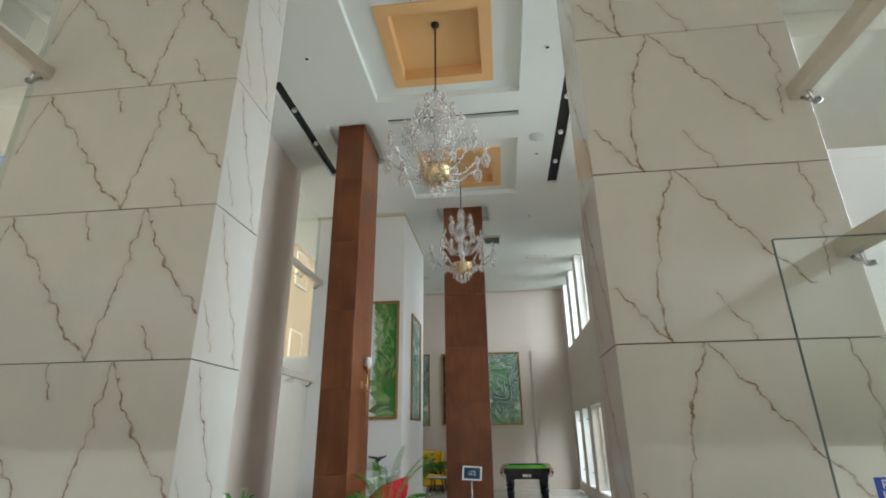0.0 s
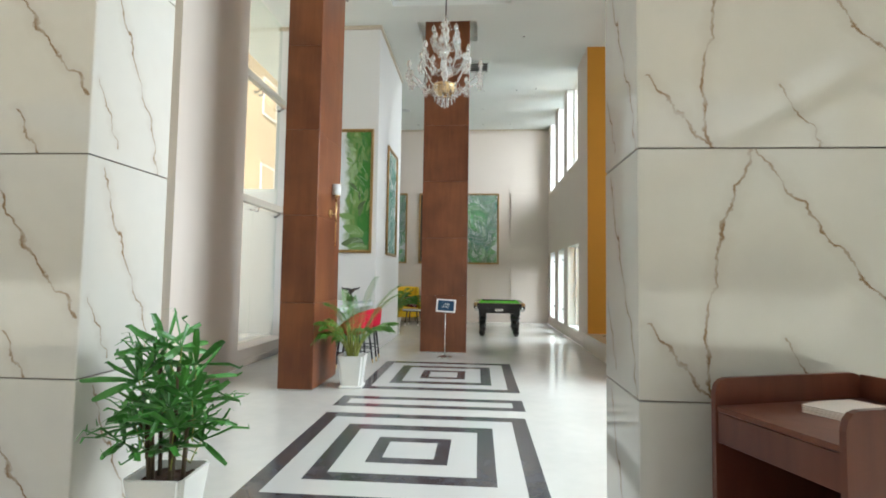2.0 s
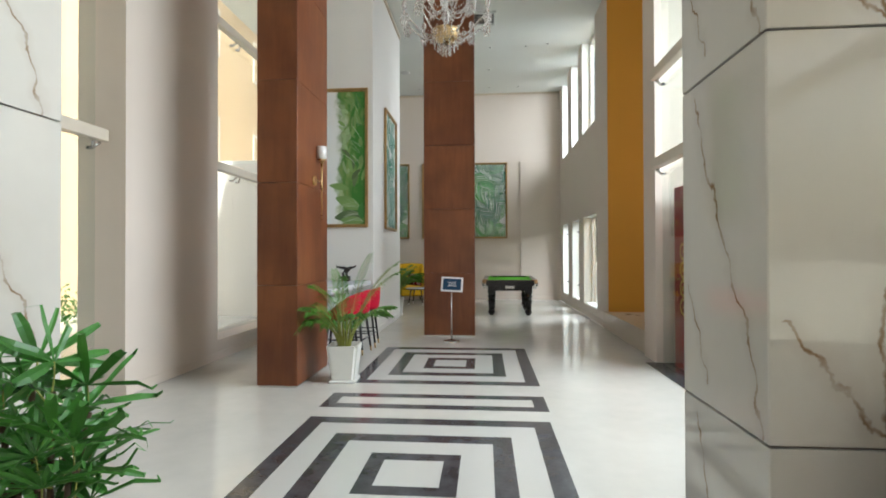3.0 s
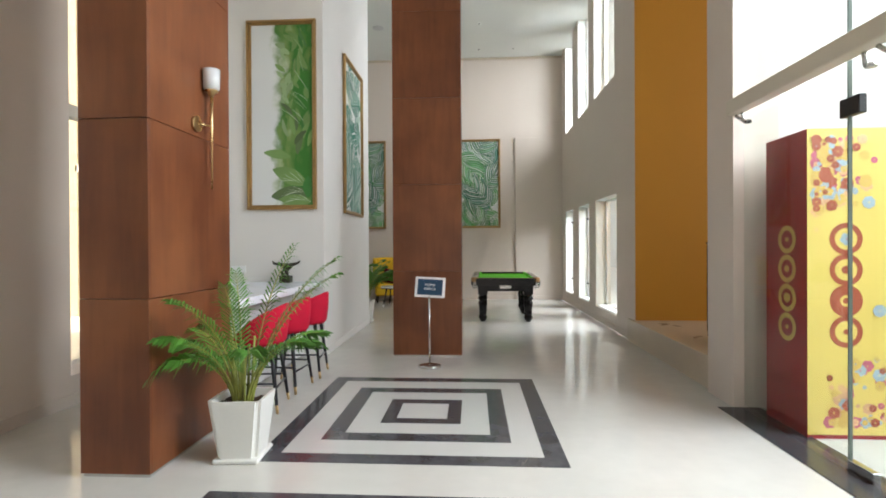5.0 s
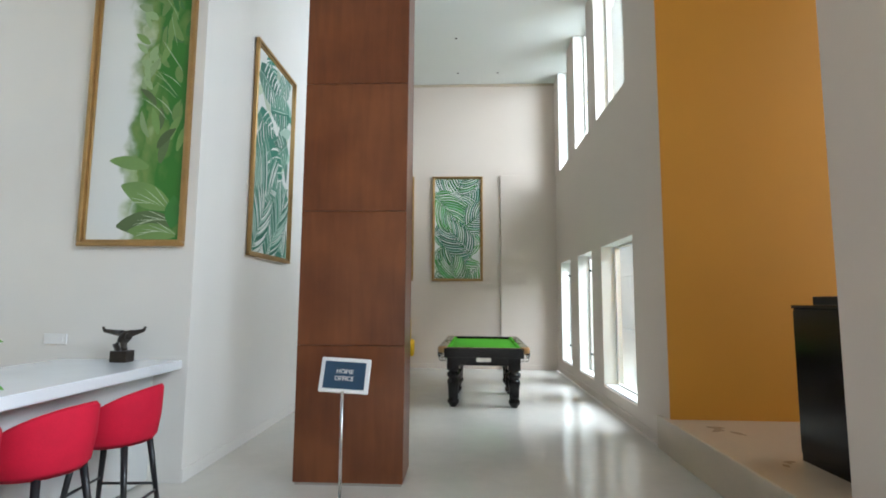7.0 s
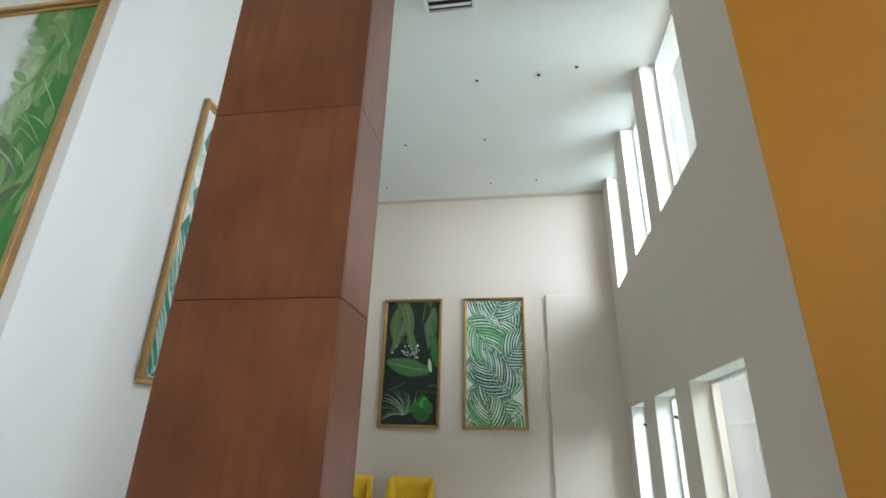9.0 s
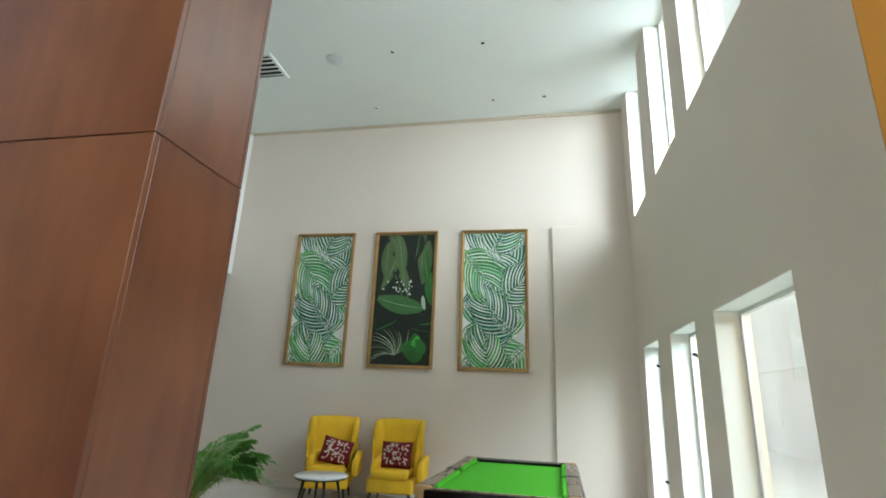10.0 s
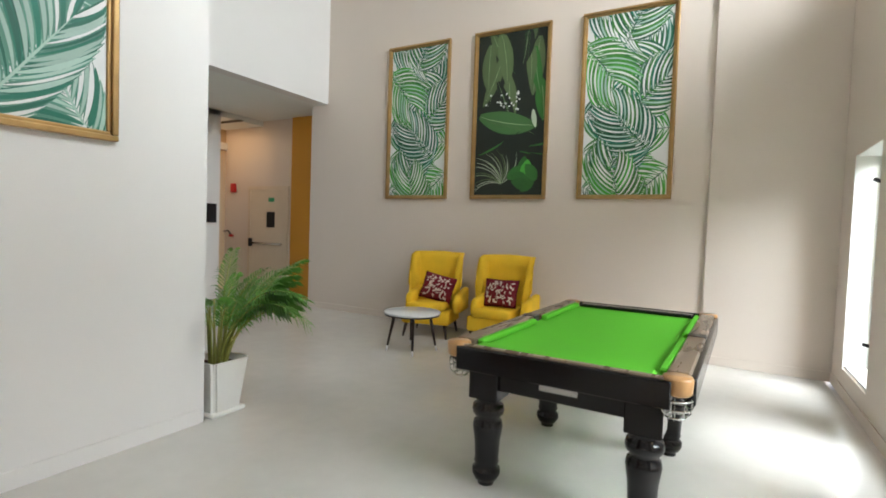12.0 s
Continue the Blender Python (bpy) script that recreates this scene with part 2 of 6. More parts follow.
LEAF_PALM = material("areca_palm_leaf", (0.09, 0.25, 0.03), 0.42, 0, 0.35, 3, 40, 0.03, island=0.8)
STEM_GREEN = material("palm_cane", (0.28, 0.30, 0.06), 0.5, 0, 0.25, 10, 60, 0.03)
TRUNK_BROWN = material("fibrous_cane", (0.09, 0.06, 0.03), 0.8, 0, 0.3, 15, 70, 0.1)
BRONZE = material("dark_bronze", (0.05, 0.04, 0.032), 0.35, 0.7, 0.3, 20, 90, 0.05)
PAPER = material("folded_paper", (0.74, 0.64, 0.56), 0.8, 0, 0.04, 4, 60, 0.02)
SCREEN_BLUE = material("dark_blue_sign_face", (0.022, 0.06, 0.115), 0.25, 0, 0.06, 4, 60, 0.0)
SIGN_WHITE = material("white_sign_plastic", (0.78, 0.78, 0.78), 0.35, 0, 0.02, 4, 60, 0.0)
SIGN_BLUE = material("blue_sticker", (0.012, 0.06, 0.42), 0.4, 0, 0.05, 4, 60, 0.0)
KIOSK_RED = material("crimson_printed_panel", (0.36, 0.010, 0.016), 0.35, 0, 0.1, 2, 60, 0.0)
KIOSK_YELLOW = material("yellow_printed_panel", (0.82, 0.62, 0.16), 0.4, 0, 0.05, 2, 60, 0.0)
PRINT_GOLD = material("golden_print", (0.72, 0.48, 0.12), 0.4, 0, 0.1, 6, 60, 0.0)
PRINT_BROWN = material("brick_red_print", (0.42, 0.10, 0.05), 0.4, 0, 0.1, 6, 60, 0.0)
PRINT_PINK = material("magenta_print", (0.58, 0.14, 0.20), 0.4, 0, 0.3, 6, 60, 0.0)
PRINT_ORANGE = material("orange_print", (0.80, 0.45, 0.24), 0.4, 0, 0.3, 6, 60, 0.0)
PRINT_BLUE = material("sky_blue_print", (0.38, 0.48, 0.55), 0.4, 0, 0.3, 6, 60, 0.0)
CRYSTAL_CLEAR = material("clear_crystal", (0.90, 0.88, 0.85), 0.03, 0, 0.05, 6, 60, 0.0, spec=0.8)
CRYSTAL_CLEAR.node_tree.nodes["Principled BSDF"].inputs["Transmission Weight"].default_value = 0.8
RIBBED_GLASS = material("ribbed_glass", (0.88, 0.88, 0.86), 0.10, 0, 0.05, 6, 60, 0.0, spec=0.8)
RIBBED_GLASS.node_tree.nodes["Principled BSDF"].inputs["Transmission Weight"].default_value = 0.35
GLAZING = glass("window_glass", (0.92, 0.96, 0.94))
DOOR_GLASS = glass("greenish_door_glass", (0.965, 0.985, 0.97))
GLASS_EDGE = material("polished_glass_edge", (0.13, 0.16, 0.14), 0.15, 0, 0.1, 4, 60, 0.0)
ALUMINIUM = material("white_window_frame", (0.72, 0.70, 0.66), 0.4, 0, 0.04, 4, 60, 0.0)
CONCRETE = material("pale_paving", (0.50, 0.48, 0.44), 0.85, 0, 0.12, 0.6, 20, 0.1)
FACADE = material("cream_facade_render", (0.62, 0.47, 0.30), 0.85, 0, 0.06, 0.6, 30, 0.05)
FACADE_WHITE = material("white_facade_render", (0.78, 0.75, 0.70), 0.85, 0, 0.05, 0.6, 30, 0.05)
HEDGE = material("clipped_hedge_leaf", (0.07, 0.15, 0.03), 0.6, 0, 0.35, 2, 40, 0.05, island=0.8)
EXIT_GREEN = material("green_exit_sign", (0.02, 0.30, 0.14), 0.5, 0, 0.05, 4, 60, 0)
ALARM_RED = material("red_alarm_plastic", (0.45, 0.015, 0.015), 0.4, 0, 0.05, 4, 60, 0)
DOOR_PAINT = material("cream_painted_door", (0.66, 0.56, 0.43), 0.5, 0, 0.05, 2, 60, 0.01)
CANVAS = material("white_art_print", (0.72, 0.74, 0.72), 0.55, 0, 0.03, 4, 120, 0.03)
CANVAS_DARK = material("deep_green_art_print", (0.007, 0.013, 0.007), 0.55, 0, 0.3, 3, 60, 0.02)
INK_DARK = material("dark_green_ink", (0.006, 0.085, 0.035), 0.55, 0, 0.45, 3, 60, 0.0, island=0.9)
INK_MID = material("leaf_green_ink", (0.05, 0.30, 0.03), 0.55, 0, 0.45, 3, 60, 0.0, island=0.9)
INK_TEAL = material("blue_green_ink", (0.01, 0.15, 0.095), 0.55, 0, 0.45, 3, 60, 0.0, island=0.9)
INK_PALE = material("pale_sage_ink", (0.27, 0.38, 0.19), 0.55, 0, 0.3, 3, 60, 0.0, island=0.5)

# ---- builders ----


def mesh_of(name, bm, mats):
    me = bpy.data.meshes.new(name)
    bm.to_mesh(me)
    bm.free()
    for m in (mats if isinstance(mats, (list, tuple)) else [mats]):
        me.materials.append(m)
    return me


def part(name, bm, mat, parent=None, label="", at=None, smooth=False):
    """One mesh object out of a bmesh (or ready mesh), under parent; at: its pose in the parent."""
    me = bm if isinstance(bm, bpy.types.Mesh) else mesh_of(name, bm, mat)
    if smooth:
        me.shade_smooth()
    ob = new(name, me)
    if parent:
        ob.parent = parent
    if at is not None:
        ob.matrix_basis = at
    if label:
        ob["label"] = label
    return ob


def thing(name, at, label, category, group=""):
    ob = new(name)
    ob.empty_display_size = 0.1
    ob.matrix_basis = at
    return tagged(ob, label, category, group)


def structure(name, bm, mat, label="", category="", at=None):
    ob = part(name, bm, mat, None, "", at)
    return tagged(ob, label, category, kind="structure")


def add_box(bm, x0, x1, y0, y1, z0, z1, bevel=0.0, slot=0, seg=1):
    r = bmesh.ops.create_cube(bm, size=1.0, matrix=Matrix.LocRotScale(((x0 + x1) / 2, (y0 + y1) / 2, (z0 + z1) / 2), None, (abs(x1 - x0), abs(y1 - y0), abs(z1 - z0))))
    faces = {f for v in r["verts"] for f in v.link_faces}
    for f in faces:
        f.material_index = slot
    if bevel:
        edges = {e for v in r["verts"] for e in v.link_edges}
        bmesh.ops.bevel(bm, geom=list(edges), offset=bevel, segments=seg, profile=0.5, affect="EDGES", clamp_overlap=True)
    return bm


def box(x0, x1, y0, y1, z0, z1, bevel=0.0, seg=1):
    return add_box(bmesh.new(), x0, x1, y0, y1, z0, z1, bevel, 0, seg)


def add_tube(bm, pts, radii, sides=8, slot=0, cap=True):
    """A round bar along points; radii: one number or one a point."""
    pts = [Vector(p) for p in pts]
    radii = radii if isinstance(radii, (list, tuple)) else [radii] * len(pts)
    rings = []
    for i, p in enumerate(pts):
        d = (pts[min(i + 1, len(pts) - 1)] - pts[max(i - 1, 0)]).normalized()
        a = d.cross(Vector((0, 0, 1)) if abs(d.z) < 0.9 else Vector((1, 0, 0))).normalized()
        b = d.cross(a)
        rings.append([bm.verts.new(p + (a * math.cos(2 * math.pi * k / sides) + b * math.sin(2 * math.pi * k / sides)) * radii[i]) for k in range(sides)])
    for r0, r1 in zip(rings, rings[1:]):
        for k in range(sides):
            f = bm.faces.new((r0[k], r0[(k + 1) % sides], r1[(k + 1) % sides], r1[k]))
            f.material_index, f.smooth = slot, True
    if cap:
        for r in (rings[0], rings[-1]):
            f = bm.faces.new(r)
            f.material_index = slot
    return bm


def tube(pts, radii, sides=8):
    bm = add_tube(bmesh.new(), pts, radii, sides)
    bmesh.ops.recalc_face_normals(bm, faces=bm.faces)
    return bm


def add_lathe(bm, profile, sides=16, centre=(0, 0, 0), slot=0):
    """A turned shape: profile of (radius, height)."""
    c = Vector(centre)
    rings = []
    for r, z in profile:
        if r < 1e-5:
            rings.append([bm.verts.new(c + Vector((0, 0, z)))])
        else:
            rings.append([bm.verts.new(c + Vector((r * math.cos(2 * math.pi * k / sides), r * math.sin(2 * math.pi * k / sides), z))) for k in range(sides)])
    for r0, r1 in zip(rings, rings[1:]):
        for k in range(sides):
            q = [r0[k % len(r0)], r0[(k + 1) % len(r0)], r1[(k + 1) % len(r1)], r1[k % len(r1)]]
            q = list(dict.fromkeys(q))
            if len(q) > 2:
                f = bm.faces.new(q)
                f.material_index, f.smooth = slot, True
    return bm


def lathe(profile, sides=16, centre=(0, 0, 0)):
    bm = add_lathe(bmesh.new(), profile, sides, centre)
    bmesh.ops.recalc_face_normals(bm, faces=bm.faces)
    return bm


def wall_with_holes(axis, at0, at1, s0, s1, z0, z1, holes):
    """A wall across `axis` from at0 to at1, along the other axis s0..s1, with openings (sa, sb, za, zb) right through."""
    bm = bmesh.new()
    ss = sorted({s0, s1, *[h[0] for h in holes], *[h[1] for h in holes]})
    zs = sorted({z0, z1, *[h[2] for h in holes], *[h[3] for h in holes]})
    solid = lambda i, j: 0 <= i < len(ss) - 1 and 0 <= j < len(zs) - 1 and not any(
        h[0] <= (ss[i] + ss[i + 1]) / 2 <= h[1] and h[2] <= (zs[j] + zs[j + 1]) / 2 <= h[3] for h in holes)
    vs = {}

    def v(a, s, z):
        key = (a, s, z)
        if key not in vs:
            vs[key] = bm.verts.new((a, s, z) if axis == "x" else (s, a, z))
        return vs[key]
    for i in range(len(ss) - 1):
        for j in range(len(zs) - 1):
            if not solid(i, j):
                continue
            a, b, c, d = (ss[i], zs[j]), (ss[i + 1], zs[j]), (ss[i + 1], zs[j + 1]), (ss[i], zs[j + 1])
            for at in (at0, at1):
                bm.faces.new([v(at, *q) for q in (a, b, c, d)])
            for e0, e1, ni, nj in ((a, b, i, j - 1), (b, c, i + 1, j), (c, d, i, j + 1), (d, a, i - 1, j)):
                if not solid(ni, nj):
                    bm.faces.new((v(at0, *e0), v(at0, *e1), v(at1, *e1), v(at1, *e0)))
    bmesh.ops.recalc_face_normals(bm, faces=bm.faces)
    return bm

# ---- setting ----
structure("ground", box(-70, 70, -70, 90, -0.4, -0.12), CONCRETE, "pale sunlit paving around the building", "ground")
structure("floor", box(-8.6, 2.098, -3.2, 18.2, -0.12, 0.0), FLOOR_STONE, "polished off-white stone lobby floor", "floor")
structure("floor_alcove", box(2.10, 5.2, 8.5, 11.35, -0.12, 0.31, 0.006), BEIGE_STONE, "raised beige stone floor of the side alcove", "floor")


def ceiling_plate(x0, x1, y0, y1, z0, z1, holes):
    bm = wall_with_holes("x", z0, z1, x0, x1, y0, y1, holes)
    for v in bm.verts:
        v.co = (v.co.y, v.co.z, v.co.x)
    bmesh.ops.recalc_face_normals(bm, faces=bm.faces)
    return bm


TRAYS = [(-1.66, 0.46, 3.95, 6.14), (-1.63, 0.47, 7.36, 9.42)]
COFFERS = [(-1.33, 0.09, 4.46, 5.96), (-1.33, 0.17, 7.75, 9.22)]
SLOTS = [(-1.62, 0.46, 6.60, 6.72), (1.08, 1.27, 5.80, 9.10), (-3.06, -2.90, 5.50, 8.25), (-1.62, 0.46, 3.16, 3.32)]
CAPS = [(-2.62, -1.90, 6.63, 7.92), (-1.25, -0.13, 9.98, 10.80)]
structure("ceiling", ceiling_plate(-5.1, 2.6, -3.3, 17.2, H, H + 0.10, TRAYS + SLOTS + CAPS), CEILING_PAINT, "high white plaster ceiling with recessed trays and slots", "ceiling")
structure("ceiling_upper", ceiling_plate(-5.1, 2.6, -3.3, 17.2, H + 0.10, H + 0.16, COFFERS), CEILING_PAINT, "white plaster behind the ceiling recesses", "ceiling")
for i, (x0, x1, y0, y1) in enumerate(COFFERS):
    bm = ceiling_plate(x0, x1, y0, y1, H + 0.085, H + 0.16, [(x0 + 0.16, x1 - 0.16, y0 + 0.16, y1 - 0.16)])
    add_box(bm, x0, x1, y0, y1, H + 0.26, H + 0.29)
    for q in ((x0, x0 + 0.16, y0, y1), (x1 - 0.16, x1, y0, y1), (x0 + 0.16, x1 - 0.16, y0, y0 + 0.16), (x0 + 0.16, x1 - 0.16, y1 - 0.16, y1)):
        add_box(bm, *q, H + 0.16, H + 0.26)
    structure("ceiling_coffer_%d" % (i + 1), bm, COFFER_PAINT, "apricot painted square ceiling coffer above a chandelier", "coffer")
for i, (x0, x1, y0, y1) in enumerate(SLOTS):
    structure("ceiling_slot_%d" % (i + 1), box(x0, x1, y0, y1, H + 0.06, H + 0.095), BLACK_SLOT, "black recessed lighting slot in the ceiling", "slot")

EAST = [(12.05, 13.42, 0.25, 2.2), (13.95, 14.9, 0.25, 2.2), (15.5, 16.42, 0.25, 2.2),
        (12.15, 13.52, 4.1, H), (13.98, 14.93, 4.1, H), (15.5, 16.42, 4.1, H)]
structure("wall_east", wall_with_holes("x", 2.15, 2.42, 11.15, 17.13, 0, H, EAST), BEIGE_PAINT, "beige painted wall with two rows of tall windows", "wall")
structure("wall_north", box(-5.04, 2.42, 16.93, 17.13, 0, H), BEIGE_PAINT, "beige painted end wall", "wall")
structure("wall_north_panel", box(0.965, 2.15, 16.885, 16.93, 0, 4.14, 0.004), BEIGE_PAINT, "shallow projecting panel on the beige end wall", "wall")
structure("wall_pier_east", box(2.05, 2.42, 8.28, 8.74, 0, H), BEIGE_PAINT, "beige painted pier beside the glazed side", "wall")
structure("wall_alcove_north", add_box(box(2.152, 2.43, 11.142, 11.149, 0.31, H), 2.43, 5.2, 11.142, 11.33, 0.31, H), OCHRE_PAINT, "deep ochre painted alcove wall", "wall")
# unseen east wall, its opening assumed so that daylight reaches the ochre
structure("wall_alcove_east", wall_with_holes("x", 5.0, 5.2, 8.5, 11.14, 0.31, H, [(9.2, 11.0, 0.9, 5.6)]), OCHRE_PAINT, "deep ochre painted alcove wall", "wall")
structure("wall_alcove_south", box(2.42, 5.0, 8.5, 8.68, 0.31, H), WHITE_PAINT, "white painted alcove wall", "wall")
structure("ceiling_alcove", box(2.6, 5.2, 8.5, 11.9, H, H + 0.1), CEILING_PAINT, "white alcove ceiling", "ceiling")
structure("wall_block", box(-3.98, -1.98, 10.1, 12.80, 0, H), WHITE_PAINT, "white painted wall block hung with framed leaf prints", "wall")
structure("wall_lintel", box(-4.9, -4.69, 12.76, 16.93, 3.40, H), WHITE_PAINT, "white wall above the low passage opening", "wall")
structure("ceiling_passage", box(-6.9, -4.9, 12.6, 18.2, 3.40, 3.49), CEILING_PAINT, "low white passage ceiling", "ceiling")
structure("wall_passage_south", box(-6.9, -3.98, 12.56, 12.76, 0, 3.4), WHITE_PAINT, "white passage wall", "wall")
structure("wall_block_west", box(-4.9, -3.98, 12.56, 12.76, 3.49, H), WHITE_PAINT, "white wall beside the block", "wall")
structure("wall_passage_west", box(-7.1, -6.9, 12.56, 16.55, 0, 3.4), WHITE_PAINT, "pale passage wall", "wall")
structure("wall_corridor_north", box(-8.5, -6.06, 17.5, 17.7, 0, 3.4), BEIGE_PAINT, "cream corridor wall around a fire door", "wall")
structure("wall_corridor_ochre", box(-6.06, -5.04, 17.46, 17.66, 0, 3.4), OCHRE_PAINT, "ochre painted corridor wall", "wall")
structure("wall_corridor_return", box(-5.24, -5.04, 17.13, 17.46, 0, 3.4), WHITE_PAINT, "white corridor return wall", "wall")
structure("wall_corridor_west", box(-8.6, -8.5, 16.3, 17.7, 0, 3.4), BEIGE_PAINT, "cream corridor end wall", "wall")
structure("wall_corridor_south", box(-8.5, -7.1, 16.35, 16.55, 0, 3.4), BEIGE_PAINT, "cream corridor wall", "wall")
structure("ceiling_corridor", box(-8.6, -6.9, 16.3, 17.7, 3.3, 3.4), CEILING_PAINT, "low corridor ceiling", "ceiling")
structure("wall_west", box(-4.1, -3.6, 6.38, 8.08, 0, H), BEIGE_PAINT, "beige painted wall between tall windows", "wall")
structure("wall_west_sill", box(-4.1, -3.6, 8.08, 10.1, 0, 0.26), BEIGE_PAINT, "low beige wall under a tall window", "wall")
# unseen closing wall in the south; the low header cuts light on the marble
structure("wall_south_pier_1", box(-4.5, -3.6, -3.3, -3.0, 0, H), BEIGE_PAINT, "unseen beige pier closing the porch at the back", "wall")
structure("wall_south_pier_2", box(1.6, 2.4, -3.3, -3.0, 0, H), BEIGE_PAINT, "unseen beige pier closing the porch at the back", "wall")
structure("unseen_south_header", box(-3.6, 1.6, -3.3, -3.0, 2.9, H), BEIGE_PAINT, "unseen beige wall over the entrance, brought low to dim the porch", "wall")

# skirting along the beige walls
for i, q in enumerate([(2.138, 2.15, 11.36, 16.885, 0, 0.1), (-5.04, 0.965, 16.918, 16.93, 0, 0.1), (0.965, 2.138, 16.873, 16.885, 0, 0.1), (-3.6, -3.588, 6.38, 10.1, 0, 0.1), (-1.98, -1.968, 10.1, 12.76, 0, 0.1)]):
    structure("baseboard_%d" % (i + 1), box(*q, 0.002), WHITE_PAINT if i == 4 else BEIGE_PAINT, "thin skirting strip along the wall", "baseboard")
# shadow moulding where the block meets the ceiling
structure("trim", box(-3.98, -1.95, 10.06, 12.76, H - 0.07, H - 0.004), BEIGE_STONE, "thin tan cornice around the top of the wall block", "trim")

# the north strip's tan paints the dark line of a shadow gap
structure("trim_north", box(-4.69, 2.15, 16.905, 16.93, H - 0.055, H - 0.004, 0.003), BEIGE_STONE, "thin tan strip along the top of the end wall, coloured as a shadow gap", "trim")
structure("trim_lintel", box(-4.69, -4.665, 12.76, 16.905, H - 0.055, H - 0.004, 0.003), BEIGE_STONE, "thin tan cornice line above the passage", "trim")

# windows of the east wall
for i, (y0, y1, z0, z1) in enumerate(EAST):
    w = thing("window_%d" % (i + 1), pose(2.36, (y0 + y1) / 2, z0), "tall narrow white-framed window in the beige wall", "window")
    w["kind"] = "structure"
    a, h, f = (y1 - y0) / 2, z1 - z0, 0.035
    part("window_frame", wall_with_holes("x", -0.02, 0.03, -a, a, 0, h, [(-a + f, -a + 0.2, f, h - f), (-a + 0.2 + f, a - f, f, h - f)]), ALUMINIUM, w)
    for s0, s1 in ((-a + f, -a + 0.2), (-a + 0.2 + f, a - f)):
        p = part("pane", box(0.0, 0.008, s0, s1, f, h - f), GLAZING, w)
        p.visible_shadow = False
    for s0 in (-a, a - 0.004):
        part("reveal", box(-0.207, -0.022, s0, s0 + 0.004, 0.021, h - 0.005), CEILING_PAINT, w, "white painted reveal")
    if i < 3:
        part("reveal", box(-0.207, -0.022, -a + 0.005, a - 0.005, h - 0.004, h), CEILING_PAINT, w, "white painted reveal")
        part("window_sill", box(-0.19, -0.02, -a, a, -0.0, 0.02, 0.004), CEILING_PAINT, w)
        for zz in (0.35, 1.62):
            if i in (1, 2):
                part("stay", tube([(-0.03, -a + 0.03, zz), (-0.19, -a + 0.06, zz + 0.015), (-0.24, -a + 0.02, zz + 0.03)], 0.016, 6), BLACK_METAL, w, "black window stay")


def glazed_side(name, x, y0, y1, panes, beams, label, inward):
    """Frameless glazing along y at x with steel tube transoms and point fixings on the inner side."""
    g = thing(name, pose(x, y0, 0), label, "glazing")
    g["kind"] = "structure"
    step = (y1 - y0) / panes
    for k in range(panes):
        levels = [0.02, *beams, H]
        for z0, z1 in zip(levels, levels[1:]):
            p = part("pane", box(-0.006, 0.006, k * step + 0.006, (k + 1) * step - 0.006, z0 + 0.006, z1 - 0.006), GLAZING, g)
            p.visible_shadow = False
    for z in beams:
        part("transom", box(inward * 0.10 - 0.05, inward * 0.10 + 0.05, -0.02, y1 - y0, z - 0.06, z + 0.06, 0.008), WHITE_METAL, g, "white steel box transom")
        for k in range(panes + 1):
            for s in (-0.09, 0.09):
                yy = min(max(k * step + s, 0.09), y1 - y0 - 0.09)
                bm = tube([(0.0, yy, z - 0.13), (inward * 0.05, yy, z - 0.13), (inward * 0.09, yy - s * 0.5, z - 0.07)], 0.014, 6)
                add_lathe(bm, [(0.0, -0.014), (0.03, -0.012), (0.03, 0.012), (0.0, 0.014)], 10, (inward * 0.02, yy, z - 0.13))
                part("spider_fitting", bm, STEEL, g)
    return g


glazed_side("glazing_west", -3.92, 4.06, 6.38, 2, [2.55, 4.62], "tall frameless glazing with white steel transoms", 1)
glazed_side("glazing_west_bay", -3.92, 8.08, 10.1, 2, [2.62, 4.66], "tall frameless window bay with white steel transoms", 1)
glazed_side("glazing_east", 2.14, 3.92, 8.28, 3, [2.50, 3.62, 4.9], "tall frameless glazing with steel transoms", -1)
glazed_side("glazing_porch_west", -4.15, -3.0, 3.36, 4, [2.6, 4.7], "tall frameless porch glazing", 1)
glazed_side("glazing_porch_east", 2.3, -3.0, 3.28, 4, [2.6, 3.8], "tall frameless porch glazing", -1)
gg = bpy.data.objects["glazing_east"]
part("door_edge", box(-0.01, 0.012, 3.18, 3.19, 0.02, H - 0.02), GLASS_EDGE, gg, "polished glass edge of a door leaf")
for z in (0.0, 2.13):
    part("patch_fitting", box(-0.022, 0.022, 3.08 if z else 2.98, 3.24 if z else 3.18, z, z + (0.11 if z else 0.07), 0.003), STEEL if not z else BLACK_METAL, gg, "metal door patch fitting")
structure("threshold", box(1.92, 2.26, 3.92, 8.28, 0.0, 0.006, 0.002), DARK_GRANITE, "dark granite threshold strip under the glazing", "threshold")

